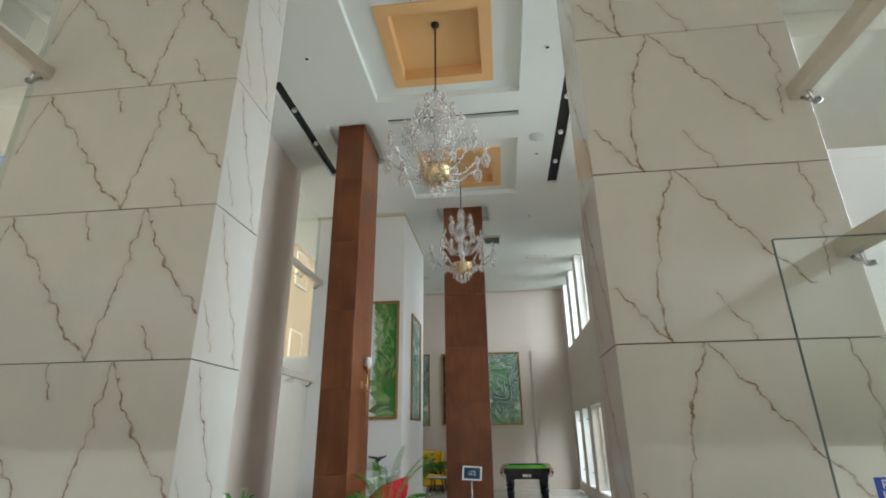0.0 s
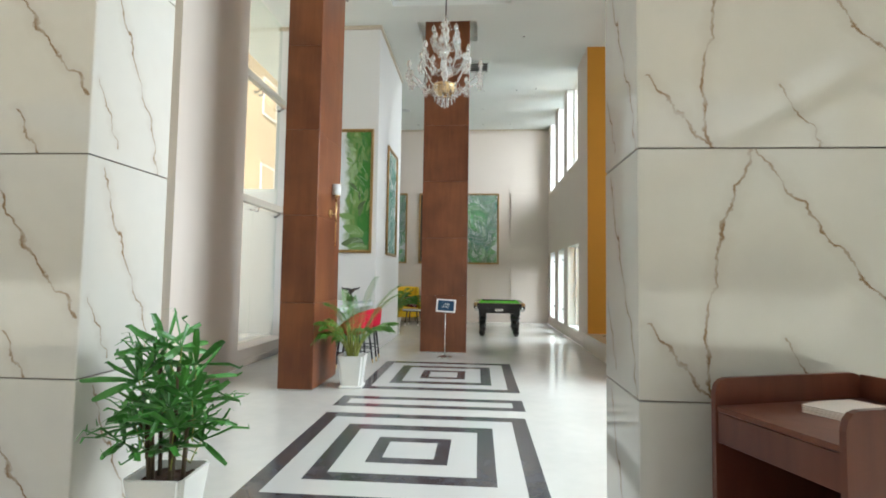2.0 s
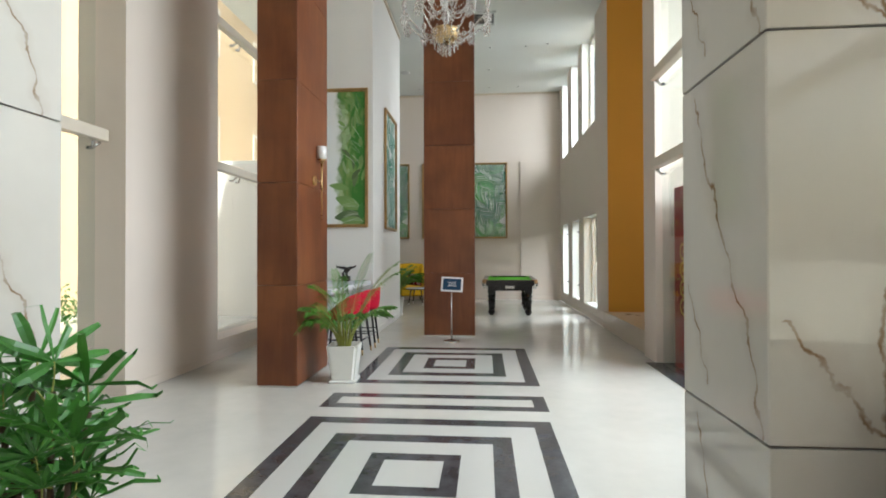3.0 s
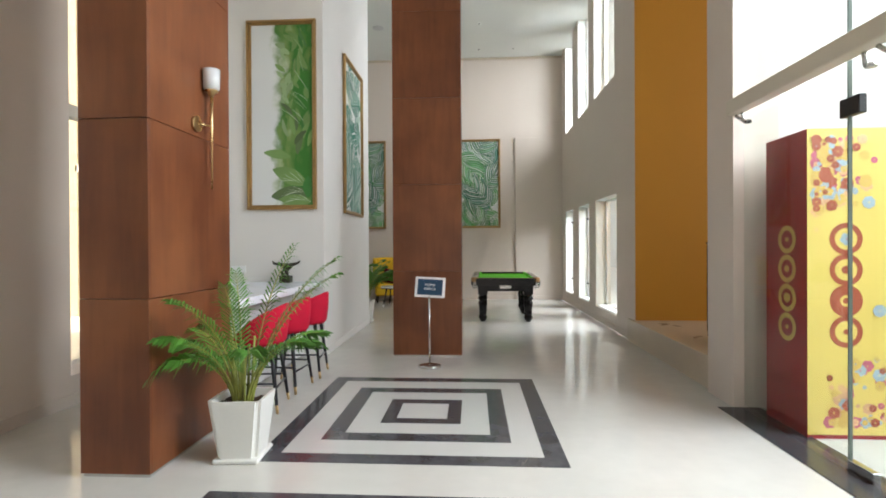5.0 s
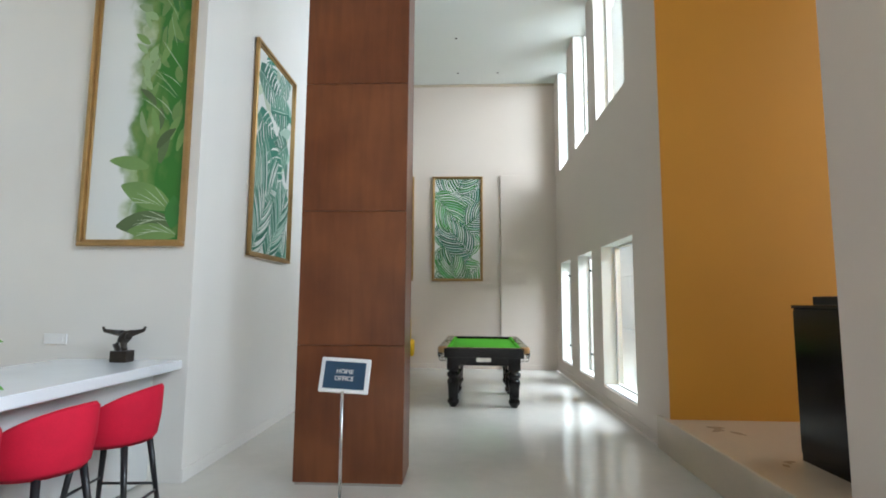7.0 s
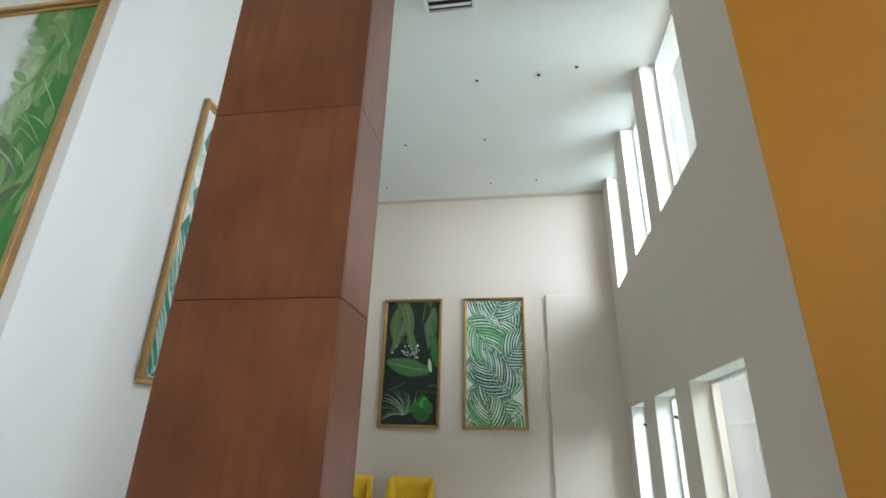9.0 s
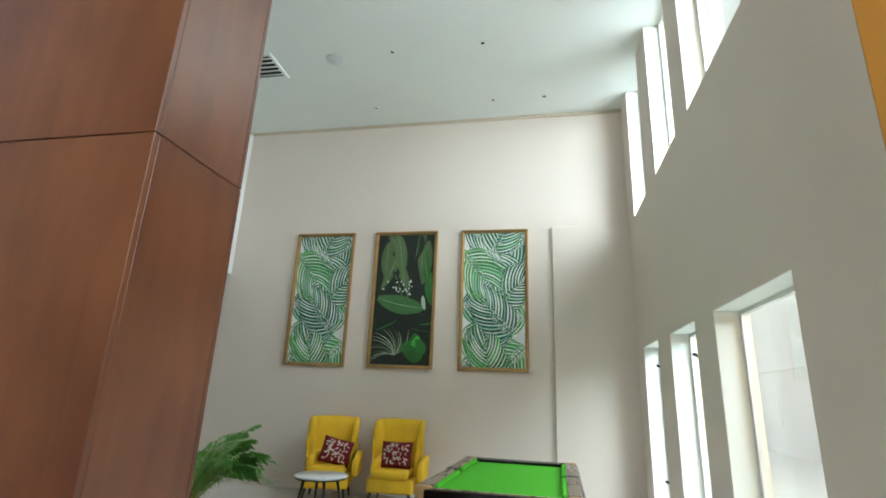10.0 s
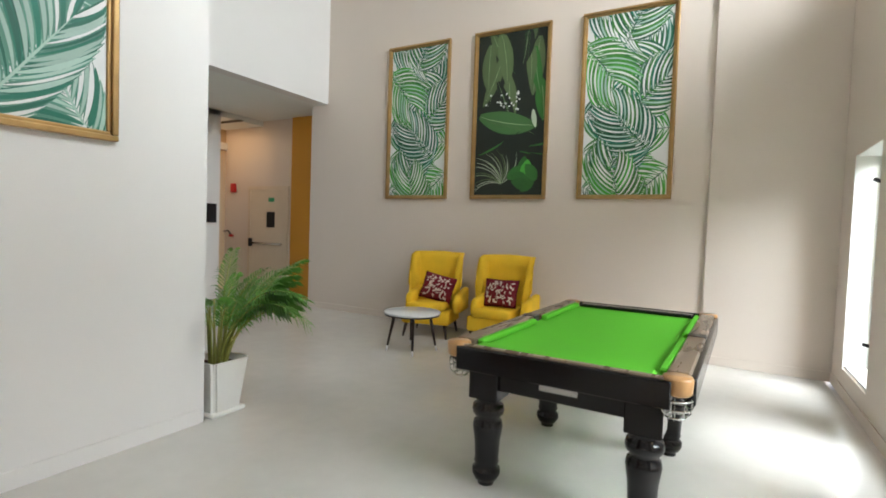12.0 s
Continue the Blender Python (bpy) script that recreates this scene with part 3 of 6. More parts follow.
# marble piers of the portal
VEINS_LEFT = [((1.46, 1.22), (1.42, 0.78), 0.007), ((1.42, 0.78), (1.25, 0.17), 0.007), ((1.25, 0.17), (1.24, -0.02), 0.008), ((1.46, 1.22), (1.72, 0.72), 0.007), ((1.72, 0.72), (2.05, 0.33), 0.008),
              ((0.28, 1.18), (0.67, 0.72), 0.009), ((0.67, 0.72), (0.99, 0.265), 0.009), ((0.99, 0.265), (1.24, 0.0), 0.010), ((0.28, 1.12), (0.10, 0.62), 0.005), ((0.94, 1.19), (1.02, 0.96), 0.005), ((1.63, 0.26), (1.75, 0.0), 0.006)]
VEINS_RIGHT = [((0.55, 1.22), (0.39, 0.80), 0.007), ((0.39, 0.80), (0.30, 0.25), 0.008), ((0.30, 0.25), (0.35, 0.0), 0.008), ((0.55, 1.22), (0.85, 0.82), 0.006), ((0.85, 0.82), (1.25, 0.35), 0.006),
               ((0.05, 0.36), (0.35, 0.0), 0.006), ((0.68, 0.31), (0.86, 0.0), 0.005), ((1.36, 1.2), (1.44, 0.85), 0.004), ((1.44, 0.85), (1.36, 0.4), 0.004)]
VEINS_JAMB = [((0.12, 1.15), (0.30, 0.70), 0.007), ((0.30, 0.70), (0.52, 0.30), 0.006), ((0.52, 0.30), (0.60, 0.0), 0.006), ((0.05, 0.45), (0.22, 0.1), 0.004)]
MARBLE_L = veined("veined_marble_left", VEINS_LEFT)
MARBLE_R = veined("veined_marble_right", VEINS_RIGHT)
MARBLE_J = veined("veined_marble_jamb", VEINS_JAMB)
COURSES = [(-0.395, 0.82), (0.82, 2.035), (2.035, 3.245), (3.245, 4.46), (4.46, 5.675), (5.675, 6.89)]


def clad(parent, width, at, mat):
    """Marble slabs, a course each, on a face: local x along it, y out of the wall (negative is outward)."""
    for z0, z1 in COURSES:
        lo, hi = max(z0, 0.0) - z0, min(z1, H) - z0
        part("marble_slab", box(0.002, width - 0.002, -0.02, 0, lo + 0.004, hi - 0.004, 0.0025), mat, parent, "", at @ pose(0, 0, z0))


pier = structure("pier_marble_west", box(-4.21, -2.19, 3.37, 4.03, 0, H), GREY_GAP, "white marble-clad pier with brown veins", "pier")
clad(pier, 2.06, pose(-4.23, 3.37, 0), MARBLE_L)
clad(pier, 0.70, pose(-2.19, 3.35, 0, 0, 0, 90), MARBLE_J)
clad(pier, 2.06, pose(-2.17, 4.03, 0, 0, 0, 180), MARBLE_L)
pier = structure("pier_marble_east", box(0.74, 2.28, 3.30, 3.88, 0, H), GREY_GAP, "white marble-clad pier with brown veins", "pier")
clad(pier, 1.58, pose(0.72, 3.30, 0), MARBLE_R)
clad(pier, 0.62, pose(0.74, 3.90, 0, 0, 0, -90), MARBLE_J)
clad(pier, 1.58, pose(2.30, 3.88, 0, 0, 0, 180), MARBLE_R)


# veneered columns
def column(name, x0, x1, y0, y1, label):
    c = thing(name, pose((x0 + x1) / 2, (y0 + y1) / 2, 0), label, "column")
    a, b = (x1 - x0) / 2, (y1 - y0) / 2
    part("core", box(-a + 0.02, a - 0.02, -b + 0.02, b - 0.02, 0, H + 0.095), DARK_GAP, c)
    part("plinth", box(-a + 0.012, a - 0.012, -b + 0.012, b - 0.012, 0, 0.02), STEEL, c)
    levels = [0.02, 1.06, 2.13, 3.20, 4.27, 5.34, H + 0.095]
    for z0, z1 in zip(levels, levels[1:]):
        for w, m in ((a, pose(0, -b, z0)), (a, pose(0, b, z0, 0, 0, 180)), (b, pose(a, 0, z0, 0, 0, 90)), (b, pose(-a, 0, z0, 0, 0, -90))):
            side = w if w == a else w - 0.021
            part("veneer_panel", box(-side, side, 0, 0.02, 0.002, z1 - z0 - 0.002, 0.0015), COLUMN_WOOD, c, "", m)
    return c


column("column_west", -2.46, -2.03, 6.79, 7.78, "square column clad in reddish-brown mahogany veneer panels")
column("column_centre", -1.115, -0.265, 10.12, 10.545, "square column clad in reddish-brown mahogany veneer panels")

# black marble inlay of the floor
fl = bpy.data.objects["floor"]


def inlay_ring(x0, x1, y0, y1, w, mat=None):
    for q in ((x0, x1, y0, y0 + w), (x0, x1, y1 - w, y1), (x0, x0 + w, y0 + w, y1 - w), (x1 - w, x1, y0 + w, y1 - w)):
        part("inlay_strip", box(*q, -0.004, 0.002), mat or BLACK_STONE, fl, "black marble inlay strip")


def inlay_square(xc, yc):
    part("inlay_field", box(xc - 0.99, xc + 0.99, yc - 1.01, yc + 1.01, -0.004, 0.0008), TILE_STONE, fl, "white marble field between black strips")
    inlay_ring(xc - 1.005, xc + 1.005, yc - 1.03, yc + 1.03, 0.14)
    inlay_ring(xc - 0.67, xc + 0.67, yc - 0.655, yc + 0.655, 0.14)
    inlay_ring(xc - 0.31, xc + 0.31, yc - 0.30, yc + 0.30, 0.11)


inlay_square(-0.535, 8.085)
inlay_square(-0.575, 4.90)
inlay_ring(-1.60, 0.46, 6.20, 6.66, 0.12)

# ---- outside ----
structure("porch_floor", box(2.098, 9.0, -3.2, 8.5, -0.12, -0.004), CONCRETE, "pale stone porch paving outside the glass", "pavement")

# side canopies reach out far enough to hold sky and sun off portal and box
structure("porch_canopy_east", box(2.62, 7.0, -7.0, 8.3, H - 0.1, H + 0.2), FACADE_WHITE, "flat white canopy over the porch paving", "canopy")
# unseen slab, added to keep sun off the porch floor
structure("sun_block_south", box(-5.12, 2.62, -7.0, -3.3, H - 0.1, H + 0.2), FACADE_WHITE, "unseen white slab over the entrance, added to block the sun", "canopy")
structure("porch_canopy_west", box(-14.0, -5.12, -7.0, 6.6, H - 0.1, H + 0.2), FACADE_WHITE, "flat white canopy over the porch paving", "canopy")

# white ribs under the canopies
for i in range(9):
    structure("canopy_rib_west_%d" % (i + 1), box(-13.9, -5.2, -6.2 + 1.4 * i, -5.85 + 1.4 * i, H - 0.45, H - 0.1, 0.01), FACADE_WHITE, "white rib under the porch canopy", "rib")
    structure("canopy_rib_east_%d" % (i + 1), box(2.7, 6.9, -6.2 + 1.4 * i, -5.85 + 1.4 * i, H - 0.45, H - 0.1, 0.01), FACADE_WHITE, "white rib under the porch canopy", "rib")


def building(name, x0, x1, y0, y1, h, face, mat, label):
    """A rendered house whose windows look along face (+1 or -1 in x)."""
    b = thing(name, pose((x0 + x1) / 2, (y0 + y1) / 2, -0.12), label, "building")
    a, d = (x1 - x0) / 2, (y1 - y0) / 2
    part("wall", box(-a, a, -d, d, 0, h), mat, b)
    part("roof", box(-a - 0.2, a + 0.2, -d - 0.2, d + 0.2, h, h + 0.3, 0.02), FACADE_WHITE, b)
    sx = face * a
    k = -d + 2.0
    while k < d - 1.5:
        z = 1.0
        while z + 1.6 < h:
            w = part("window", box(sx - 0.03, sx + 0.03, k - 0.6, k + 0.6, z, z + 1.4), FACADE_WHITE, b)
            part("pane", box(sx + face * 0.032 - 0.004, sx + face * 0.032 + 0.004, k - 0.52, k + 0.52, z + 0.08, z + 1.32), mat, w)
            z += 3.2
        k += 3.4
    part("band", box(sx - 0.05, sx + 0.05, -d, d, 3.0, 3.15, 0.01), FACADE_WHITE, b)
    return b


building("building", -13.0, -8.0, 13.5, 34, 9.5, 1, FACADE, "cream rendered neighbouring building beyond the paving")
# height made up: 36 m blocks the sun and hides blue sky from the windows
building("building", 9.5, 14.0, -8, 44, 36.0, -1, FACADE_WHITE, "white rendered neighbouring building beyond the porch")
structure("boundary_wall", box(-12.1, -11.9, -4.0, 13.0, -0.12, 1.5, 0.01), FACADE, "low cream boundary wall outside the window", "wall")


def hedge(at, length):
    h = thing("hedge", at, "clipped green hedge along the boundary wall", "hedge")
    bm = bmesh.new()
    rng = random.Random(5)
    for _ in range(1500):
        c = Vector((rng.uniform(-0.3, 0.3), rng.uniform(-length / 2, length / 2), abs(rng.gauss(0.35, 0.22))))
        q = Euler((rng.uniform(0, 6.3), rng.uniform(0, 6.3), rng.uniform(0, 6.3))).to_matrix()
        r = rng.uniform(0.03, 0.06)
        bm.faces.new([bm.verts.new(c + q @ Vector(v)) for v in ((-r, 0, 0), (0, -r * 0.5, 0), (r, 0, 0), (0, r * 0.5, 0))])
    part("foliage", bm, HEDGE, h)
    return h


hedge(pose(-8.6, 11.6, -0.12), 3.4)

# ---- framed leaf prints ----


class Flat:
    """Collects thin painted shapes on a sheet w x h, each a hair in front of the last."""

    def __init__(self, w, h):
        self.bm, self.w, self.h, self.n = bmesh.new(), w, h, 0

    def shape(self, pts, slot):
        self.n += 1
        y = -0.0012 - self.n * 0.000004
        pts = [(min(max(x, -self.w / 2), self.w / 2), min(max(z, 0), self.h)) for x, z in pts]
        area = sum(a[0] * b[1] - b[0] * a[1] for a, b in zip(pts, pts[1:] + pts[:1]))
        if abs(area) < 2e-5:
            return
        if area > 0:
            pts = pts[::-1]
        f = self.bm.faces.new([self.bm.verts.new((x, y, z)) for x, z in pts])
        f.material_index = slot
        if f.normal.y > 0:
            f.normal_flip()

    def leaf(self, x, z, ang, length, width, slot, bend=0.0, n=6):
        l, r = [], []
        for i in range(n + 1):
            t = i / n
            a = ang + bend * t
            cx, cz = x + length * t * math.cos(ang + bend * t * 0.5), z + length * t * math.sin(ang + bend * t * 0.5)
            w = width * math.sin(math.pi * min(t * 0.92 + 0.06, 1)) ** 0.8
            l.append((cx - w * math.sin(a), cz + w * math.cos(a)))
            r.append((cx + w * math.sin(a), cz - w * math.cos(a)))
        self.shape(l + r[::-1], slot)

    def frond(self, x, z, ang, length, leaflet, width, n, slots, rng, bend=0.0, open_=0.9):
        for i in range(n):
            t = (i + 0.5) / n
            a = ang + bend * t
            px, pz = x + length * t * math.cos(ang + bend * t * 0.5), z + length * t * math.sin(ang + bend * t * 0.5)
            L = leaflet * (0.55 + 0.9 * math.sin(math.pi * (0.15 + 0.8 * t))) * 0.75
            for s in (-1, 1):
                self.leaf(px, pz, a + s * open_ * (1.1 - 0.55 * t), L * rng.uniform(0.9, 1.05), width * rng.uniform(0.8, 1.2), rng.choice(slots), -s * 0.5, 5)


def framed_print(name, at, w, h, style, label, seed, frame_mat=None, fw=0.055):
    art = thing(name, at, label, "picture")
    rng = random.Random(seed)
    bm = bmesh.new()
    for g0, g1, deep in ((0.0, fw * 0.62, 0.046), (fw * 0.62, fw, 0.026)):
        a, t = w / 2 - g0, g1 - g0
        for q in ((-a, a, g0, g1), (-a, a, h - g1, h - g0), (-a, -a + t, g1, h - g1), (a - t, a, g1, h - g1)):
            add_box(bm, q[0], q[1], -deep, 0, q[2], q[3], 0.008, 0, 2)
    part("frame", bm, frame_mat or GOLD_FRAME, art)
    iw, ih = w - 2 * fw, h - 2 * fw
    f = Flat(iw, ih)
    if style == "fronds":
        # broad feather leaves one over the other; each leaflet a pale stroke on a wider green one
        ribs = []
        for i in range(6):
            z = -0.15 + ih * i / 5.0
            ribs += [(-0.50 + rng.uniform(-0.05, 0.05), z + 0.25, rng.uniform(-60, 10), 0.6), (0.50 + rng.uniform(-0.05, 0.05), z + 0.05, rng.uniform(175, 235), 0.6)]
            ribs.append((rng.uniform(-0.3, 0.3), z - 0.2, rng.uniform(40, 140), 0.6))
        rng.shuffle(ribs)
        for k, (x, z, deg, L) in enumerate(ribs):
            a, bend = radians(deg), rng.uniform(-0.5, 0.5)
            n = int(L / 0.060)
            lets = []
            for i in range(n):
                t = (i + 0.5) / n
                g = a + bend * t
                px, pz = x + L * t * math.cos(a + bend * t * 0.5), z + L * t * math.sin(a + bend * t * 0.5)
                long = 0.46 * (0.62 + 0.45 * math.sin(math.pi * (0.15 + 0.75 * t))) * rng.uniform(0.94, 1.05)
                for sd in (-1, 1):
                    lets.append((px, pz, g + sd * (1.30 - 0.55 * t), long, -sd * 0.75))
            lush = 2 if (z < 0.5 and x > 0) or rng.random() < 0.15 else None
            for px, pz, d, long, cv in lets:
                slot = rng.choice((2, 2, 13)) if lush else rng.choice((1, 1, 3, 13))
                f.leaf(px, pz, d, long, 0.034, slot, cv, 7)
            for px, pz, d, long, cv in lets:
                f.leaf(px, pz, d, long * 0.97, 0.0118 * rng.uniform(0.7, 1.15), rng.choice((0, 0, 0, 11)), cv, 8)
            f.leaf(x, z, a, L * 0.95, 0.007, 1, bend, 10)
    elif style == "monstera":
        def split_leaf(x, z, deg, L, W, dark, pale):
            """A heart-shaped leaf with slits cut in from both edges and a pale rib."""
            a = radians(deg)
            ca, sa = math.cos(a), math.sin(a)
            put = lambda u, v: (x + u * ca - v * sa, z + u * sa + v * ca)
            for sd in (-1, 1):
                edge = [put(L * i / 14, sd * W * math.sin(math.pi * (0.10 + 0.88 * i / 14)) ** 0.75) for i in range(15)]
                f.shape([put(0, 0)] + edge + [put(L, 0)], dark if sd > 0 else rng.choice((dark, 12)))
                for i in range(7):
                    t = 0.10 + 0.115 * i
                    px, pz = put(L * (t + 0.17), sd * W * 1.12)
                    qx, qz = put(L * t, sd * W * 0.22)
                    f.leaf(px, pz, math.atan2(qz - pz, qx - px), math.hypot(qx - px, qz - pz), 0.011 * rng.uniform(0.7, 1.3), rng.choice((0, 0, 11)), sd * 0.5, 8)
                    if i % 2:
                        hx, hz = put(L * (t + 0.07), sd * W * 0.16)
                        f.leaf(hx, hz, a + sd * 0.7, 0.045, 0.010, 0, 0, 5)
            f.leaf(x, z, a, L, 0.007, pale, 0, 8)
        # washes behind
        for k in range(22):
            f.leaf(rng.uniform(-0.5, 0.45), rng.uniform(0.3, ih), rng.uniform(0, 6.3), rng.uniform(0.3, 0.5), rng.uniform(0.05, 0.1), rng.choice((11, 12, 7)), rng.uniform(-0.5, 0.5), 8)
        for x, z, deg, L, W, dark in ((-0.2, 2.25, -70, 0.45, 0.15, 3), (0.42, 2.2, 225, 0.5, 0.15, 12), (-0.45, 1.95, -15, 0.62, 0.2, 3), (0.45, 1.78, 195, 0.6, 0.19, 3), (-0.42, 1.5, -35, 0.6, 0.2, 3),
                                      (0.42, 1.38, 215, 0.62, 0.2, 12), (-0.47, 1.02, 30, 0.66, 0.22, 3), (-0.18, 1.28, -58, 0.82, 0.25, 3), (0.5, 0.66, 165, 0.5, 0.16, 12)):
            split_leaf(x, z, deg, L, W, dark, 11)
        # palm leaves fill the foot, leaflets hanging long
        for x, z, deg, L, lf, sp in ((-0.52, 0.42, 32, 0.62, 0.55, 1.15), (0.5, -0.15, 118, 0.8, 0.40, 0.9), (-0.12, -0.1, 55, 0.85, 0.42, 0.85), (-0.5, -0.05, 60, 0.6, 0.4, 0.9)):
            a, n = radians(deg), 19
            for under in (True, False):
                for i in range(n):
                    t = (i + 0.5) / n
                    px, pz = x + L * t * math.cos(a), z + L * t * math.sin(a)
                    for sd in (-1, 1):
                        d = a + sd * (sp - 0.45 * t)
                        f.leaf(px, pz, d, lf * (0.7 + 0.4 * math.sin(math.pi * t)), 0.024 if under else 0.0115 * rng.uniform(0.6, 1.3), rng.choice((3, 12, 12)) if under else rng.choice((11, 0, 3, 11)), -sd * 0.45 if d < 1.4 else sd * 0.5, 7)
            f.leaf(x, z, a, L, 0.007, 11, 0, 8)
    elif style == "dark":
        for k in range(15):
            x, z, a = rng.uniform(-0.45, 0.45), rng.uniform(1.5, ih + 0.2), math.pi / 2 + rng.uniform(-0.5, 0.5)
            L, wd, bend = rng.uniform(0.5, 0.8), rng.uniform(0.07, 0.11), rng.uniform(-0.3, 0.3)
            f.leaf(x, z, a + math.pi, L, wd, rng.choice((9, 6, 9, 8)), bend, 8)
            for sd in (-1, 1):
                for i in range(6):
                    t = 0.12 + 0.12 * i
                    f.leaf(x - L * t * math.cos(a), z - L * t * math.sin(a), a + math.pi + sd * 0.6, wd * 0.9, 0.002, 10, -sd * 0.4, 4)
            f.leaf(x, z, a + math.pi, L, 0.003, 4, bend, 6)
        f.leaf(-0.44, 1.08, -0.35, 0.85, 0.15, 10, 0.3, 9)
        for i in range(9):
            f.leaf(-0.36 + 0.075 * i, 1.06 - 0.022 * i, -0.9, 0.14, 0.003, 9, 0.4, 5)
        f.leaf(-0.44, 1.08, -0.35, 0.85, 0.005, 4, 0.3, 9)
        for k in range(16):
            f.leaf(-0.1, 0.15, 0.4 + k * 0.16, rng.uniform(0.35, 0.55), 0.0045, rng.choice((4, 9, 7)), 1.4, 8)
        for k in range(7):
            f.leaf(rng.uniform(0.0, 0.4), rng.uniform(0.02, 0.28), rng.uniform(0, 3.1), 0.26, 0.08, rng.choice((2, 10, 6)), 0.4, 7)
        for k in range(6):
            f.leaf(rng.uniform(-0.5, 0.5), rng.uniform(0.5, 0.7), rng.uniform(-0.6, 0.6), 0.4, 0.012, rng.choice((6, 8)), 0.3, 6)
        for k in range(22):
            f.leaf(rng.uniform(-0.35, 0.15), rng.uniform(1.12, 1.36), rng.uniform(0, 6.3), 0.035, 0.011, 0, 0, 4)
        f.leaf(0.33, 1.12, -1.5, 0.24, 0.035, 7, 0.2, 6)
    else:
        # the foot of the bank: pointed leaves with pale veins; the rest is wet-in-wet wash
        f.leaf(0.10, 0.60, math.pi - 0.30, 0.34, 0.055, 5, 0.25, 10)
        for x, z, deg, L, wd, slot in ((0.30, 0.26, 150, 0.46, 0.10, 5), (0.34, 0.14, 178, 0.48, 0.10, 9), (0.36, 0.04, 170, 0.40, 0.07, 5)):
            f.leaf(x, z, radians(deg), L, wd, slot, 0.2, 10)
            for i in range(5):
                f.leaf(x - 0.04 * i, z + 0.01 * i, radians(deg) - 0.45 + 0.22 * i, L * 0.5, 0.003, 7, 0.1, 6)
        f.leaf(0.33, 0.10, math.pi / 2, 0.26, 0.07, 13, 0.0, 8)
        for k in range(46):
            x, z = rng.uniform(0.02, 0.36), rng.uniform(0.55, ih - 0.05)
            tone = (4, 4, 5) if x < 0.10 else (5, 9, 4, 5) if x < 0.22 else (5, 10, 13, 5)
            f.leaf(x, z, math.pi / 2 + rng.uniform(-0.4, 0.9), rng.uniform(0.12, 0.26), rng.uniform(0.02, 0.04), rng.choice(tone), rng.uniform(-0.7, 0.7), 9)
        for k in range(9):
            f.leaf(rng.uniform(0.22, 0.36), rng.uniform(0.5, ih - 0.2), math.pi / 2 + rng.uniform(0.2, 0.9), rng.uniform(0.2, 0.34), 0.0035, rng.choice((7, 4)), rng.uniform(-0.3, 0.6), 7)
    bm = f.bm
    add_box(bm, -iw / 2, iw / 2, -0.001, 0.0, 0, ih, slot=8 if style == "dark" else 14 if style == "wash" else 0)
    mats = [CANVAS, INK_DARK, INK_MID, INK_TEAL, INK_PALE, INK_WASH, INK_DEEP, INK_MIST, CANVAS_DARK, INK_OLIVE, INK_MOSS, INK_AQUA, INK_SEA, INK_FERN, WASH_BANK]
    o = part("print", bm, mats, art, "", pose(0, -0.006, fw))
    part("backing", box(-w / 2 + 0.02, w / 2 - 0.02, -0.005, -0.0005, 0.02, h - 0.02), DARK_GAP, art)
    return art


INK_FERN = material("fern_green_ink", (0.045, 0.19, 0.035), 0.55, 0, 0.3, 3, 60, 0.0, island=0.4)
INK_AQUA = material("pale_aqua_ink", (0.36, 0.52, 0.44), 0.55, 0, 0.25, 3, 60, 0.0, island=0.6)
INK_SEA = material("sea_green_ink", (0.08, 0.24, 0.17), 0.55, 0, 0.35, 3, 60, 0.0, island=0.8)
INK_OLIVE = material("dusky_olive_ink", (0.085, 0.13, 0.05), 0.55, 0, 0.45, 3, 60, 0.0, island=0.9)
INK_MOSS = material("moss_green_ink", (0.06, 0.17, 0.045), 0.55, 0, 0.3, 3, 60, 0.0, island=0.5)
INK_MIST = material("misty_sage_ink", (0.48, 0.56, 0.42), 0.55, 0, 0.3, 3, 60, 0.0, island=0.4)
INK_WASH = material("watery_green_ink", (0.17, 0.29, 0.085), 0.55, 0, 0.3, 3, 60, 0.0, island=0.5)
INK_DEEP = material("deep_leaf_ink", (0.025, 0.13, 0.02), 0.55, 0, 0.45, 3, 60, 0.0, island=0.9)


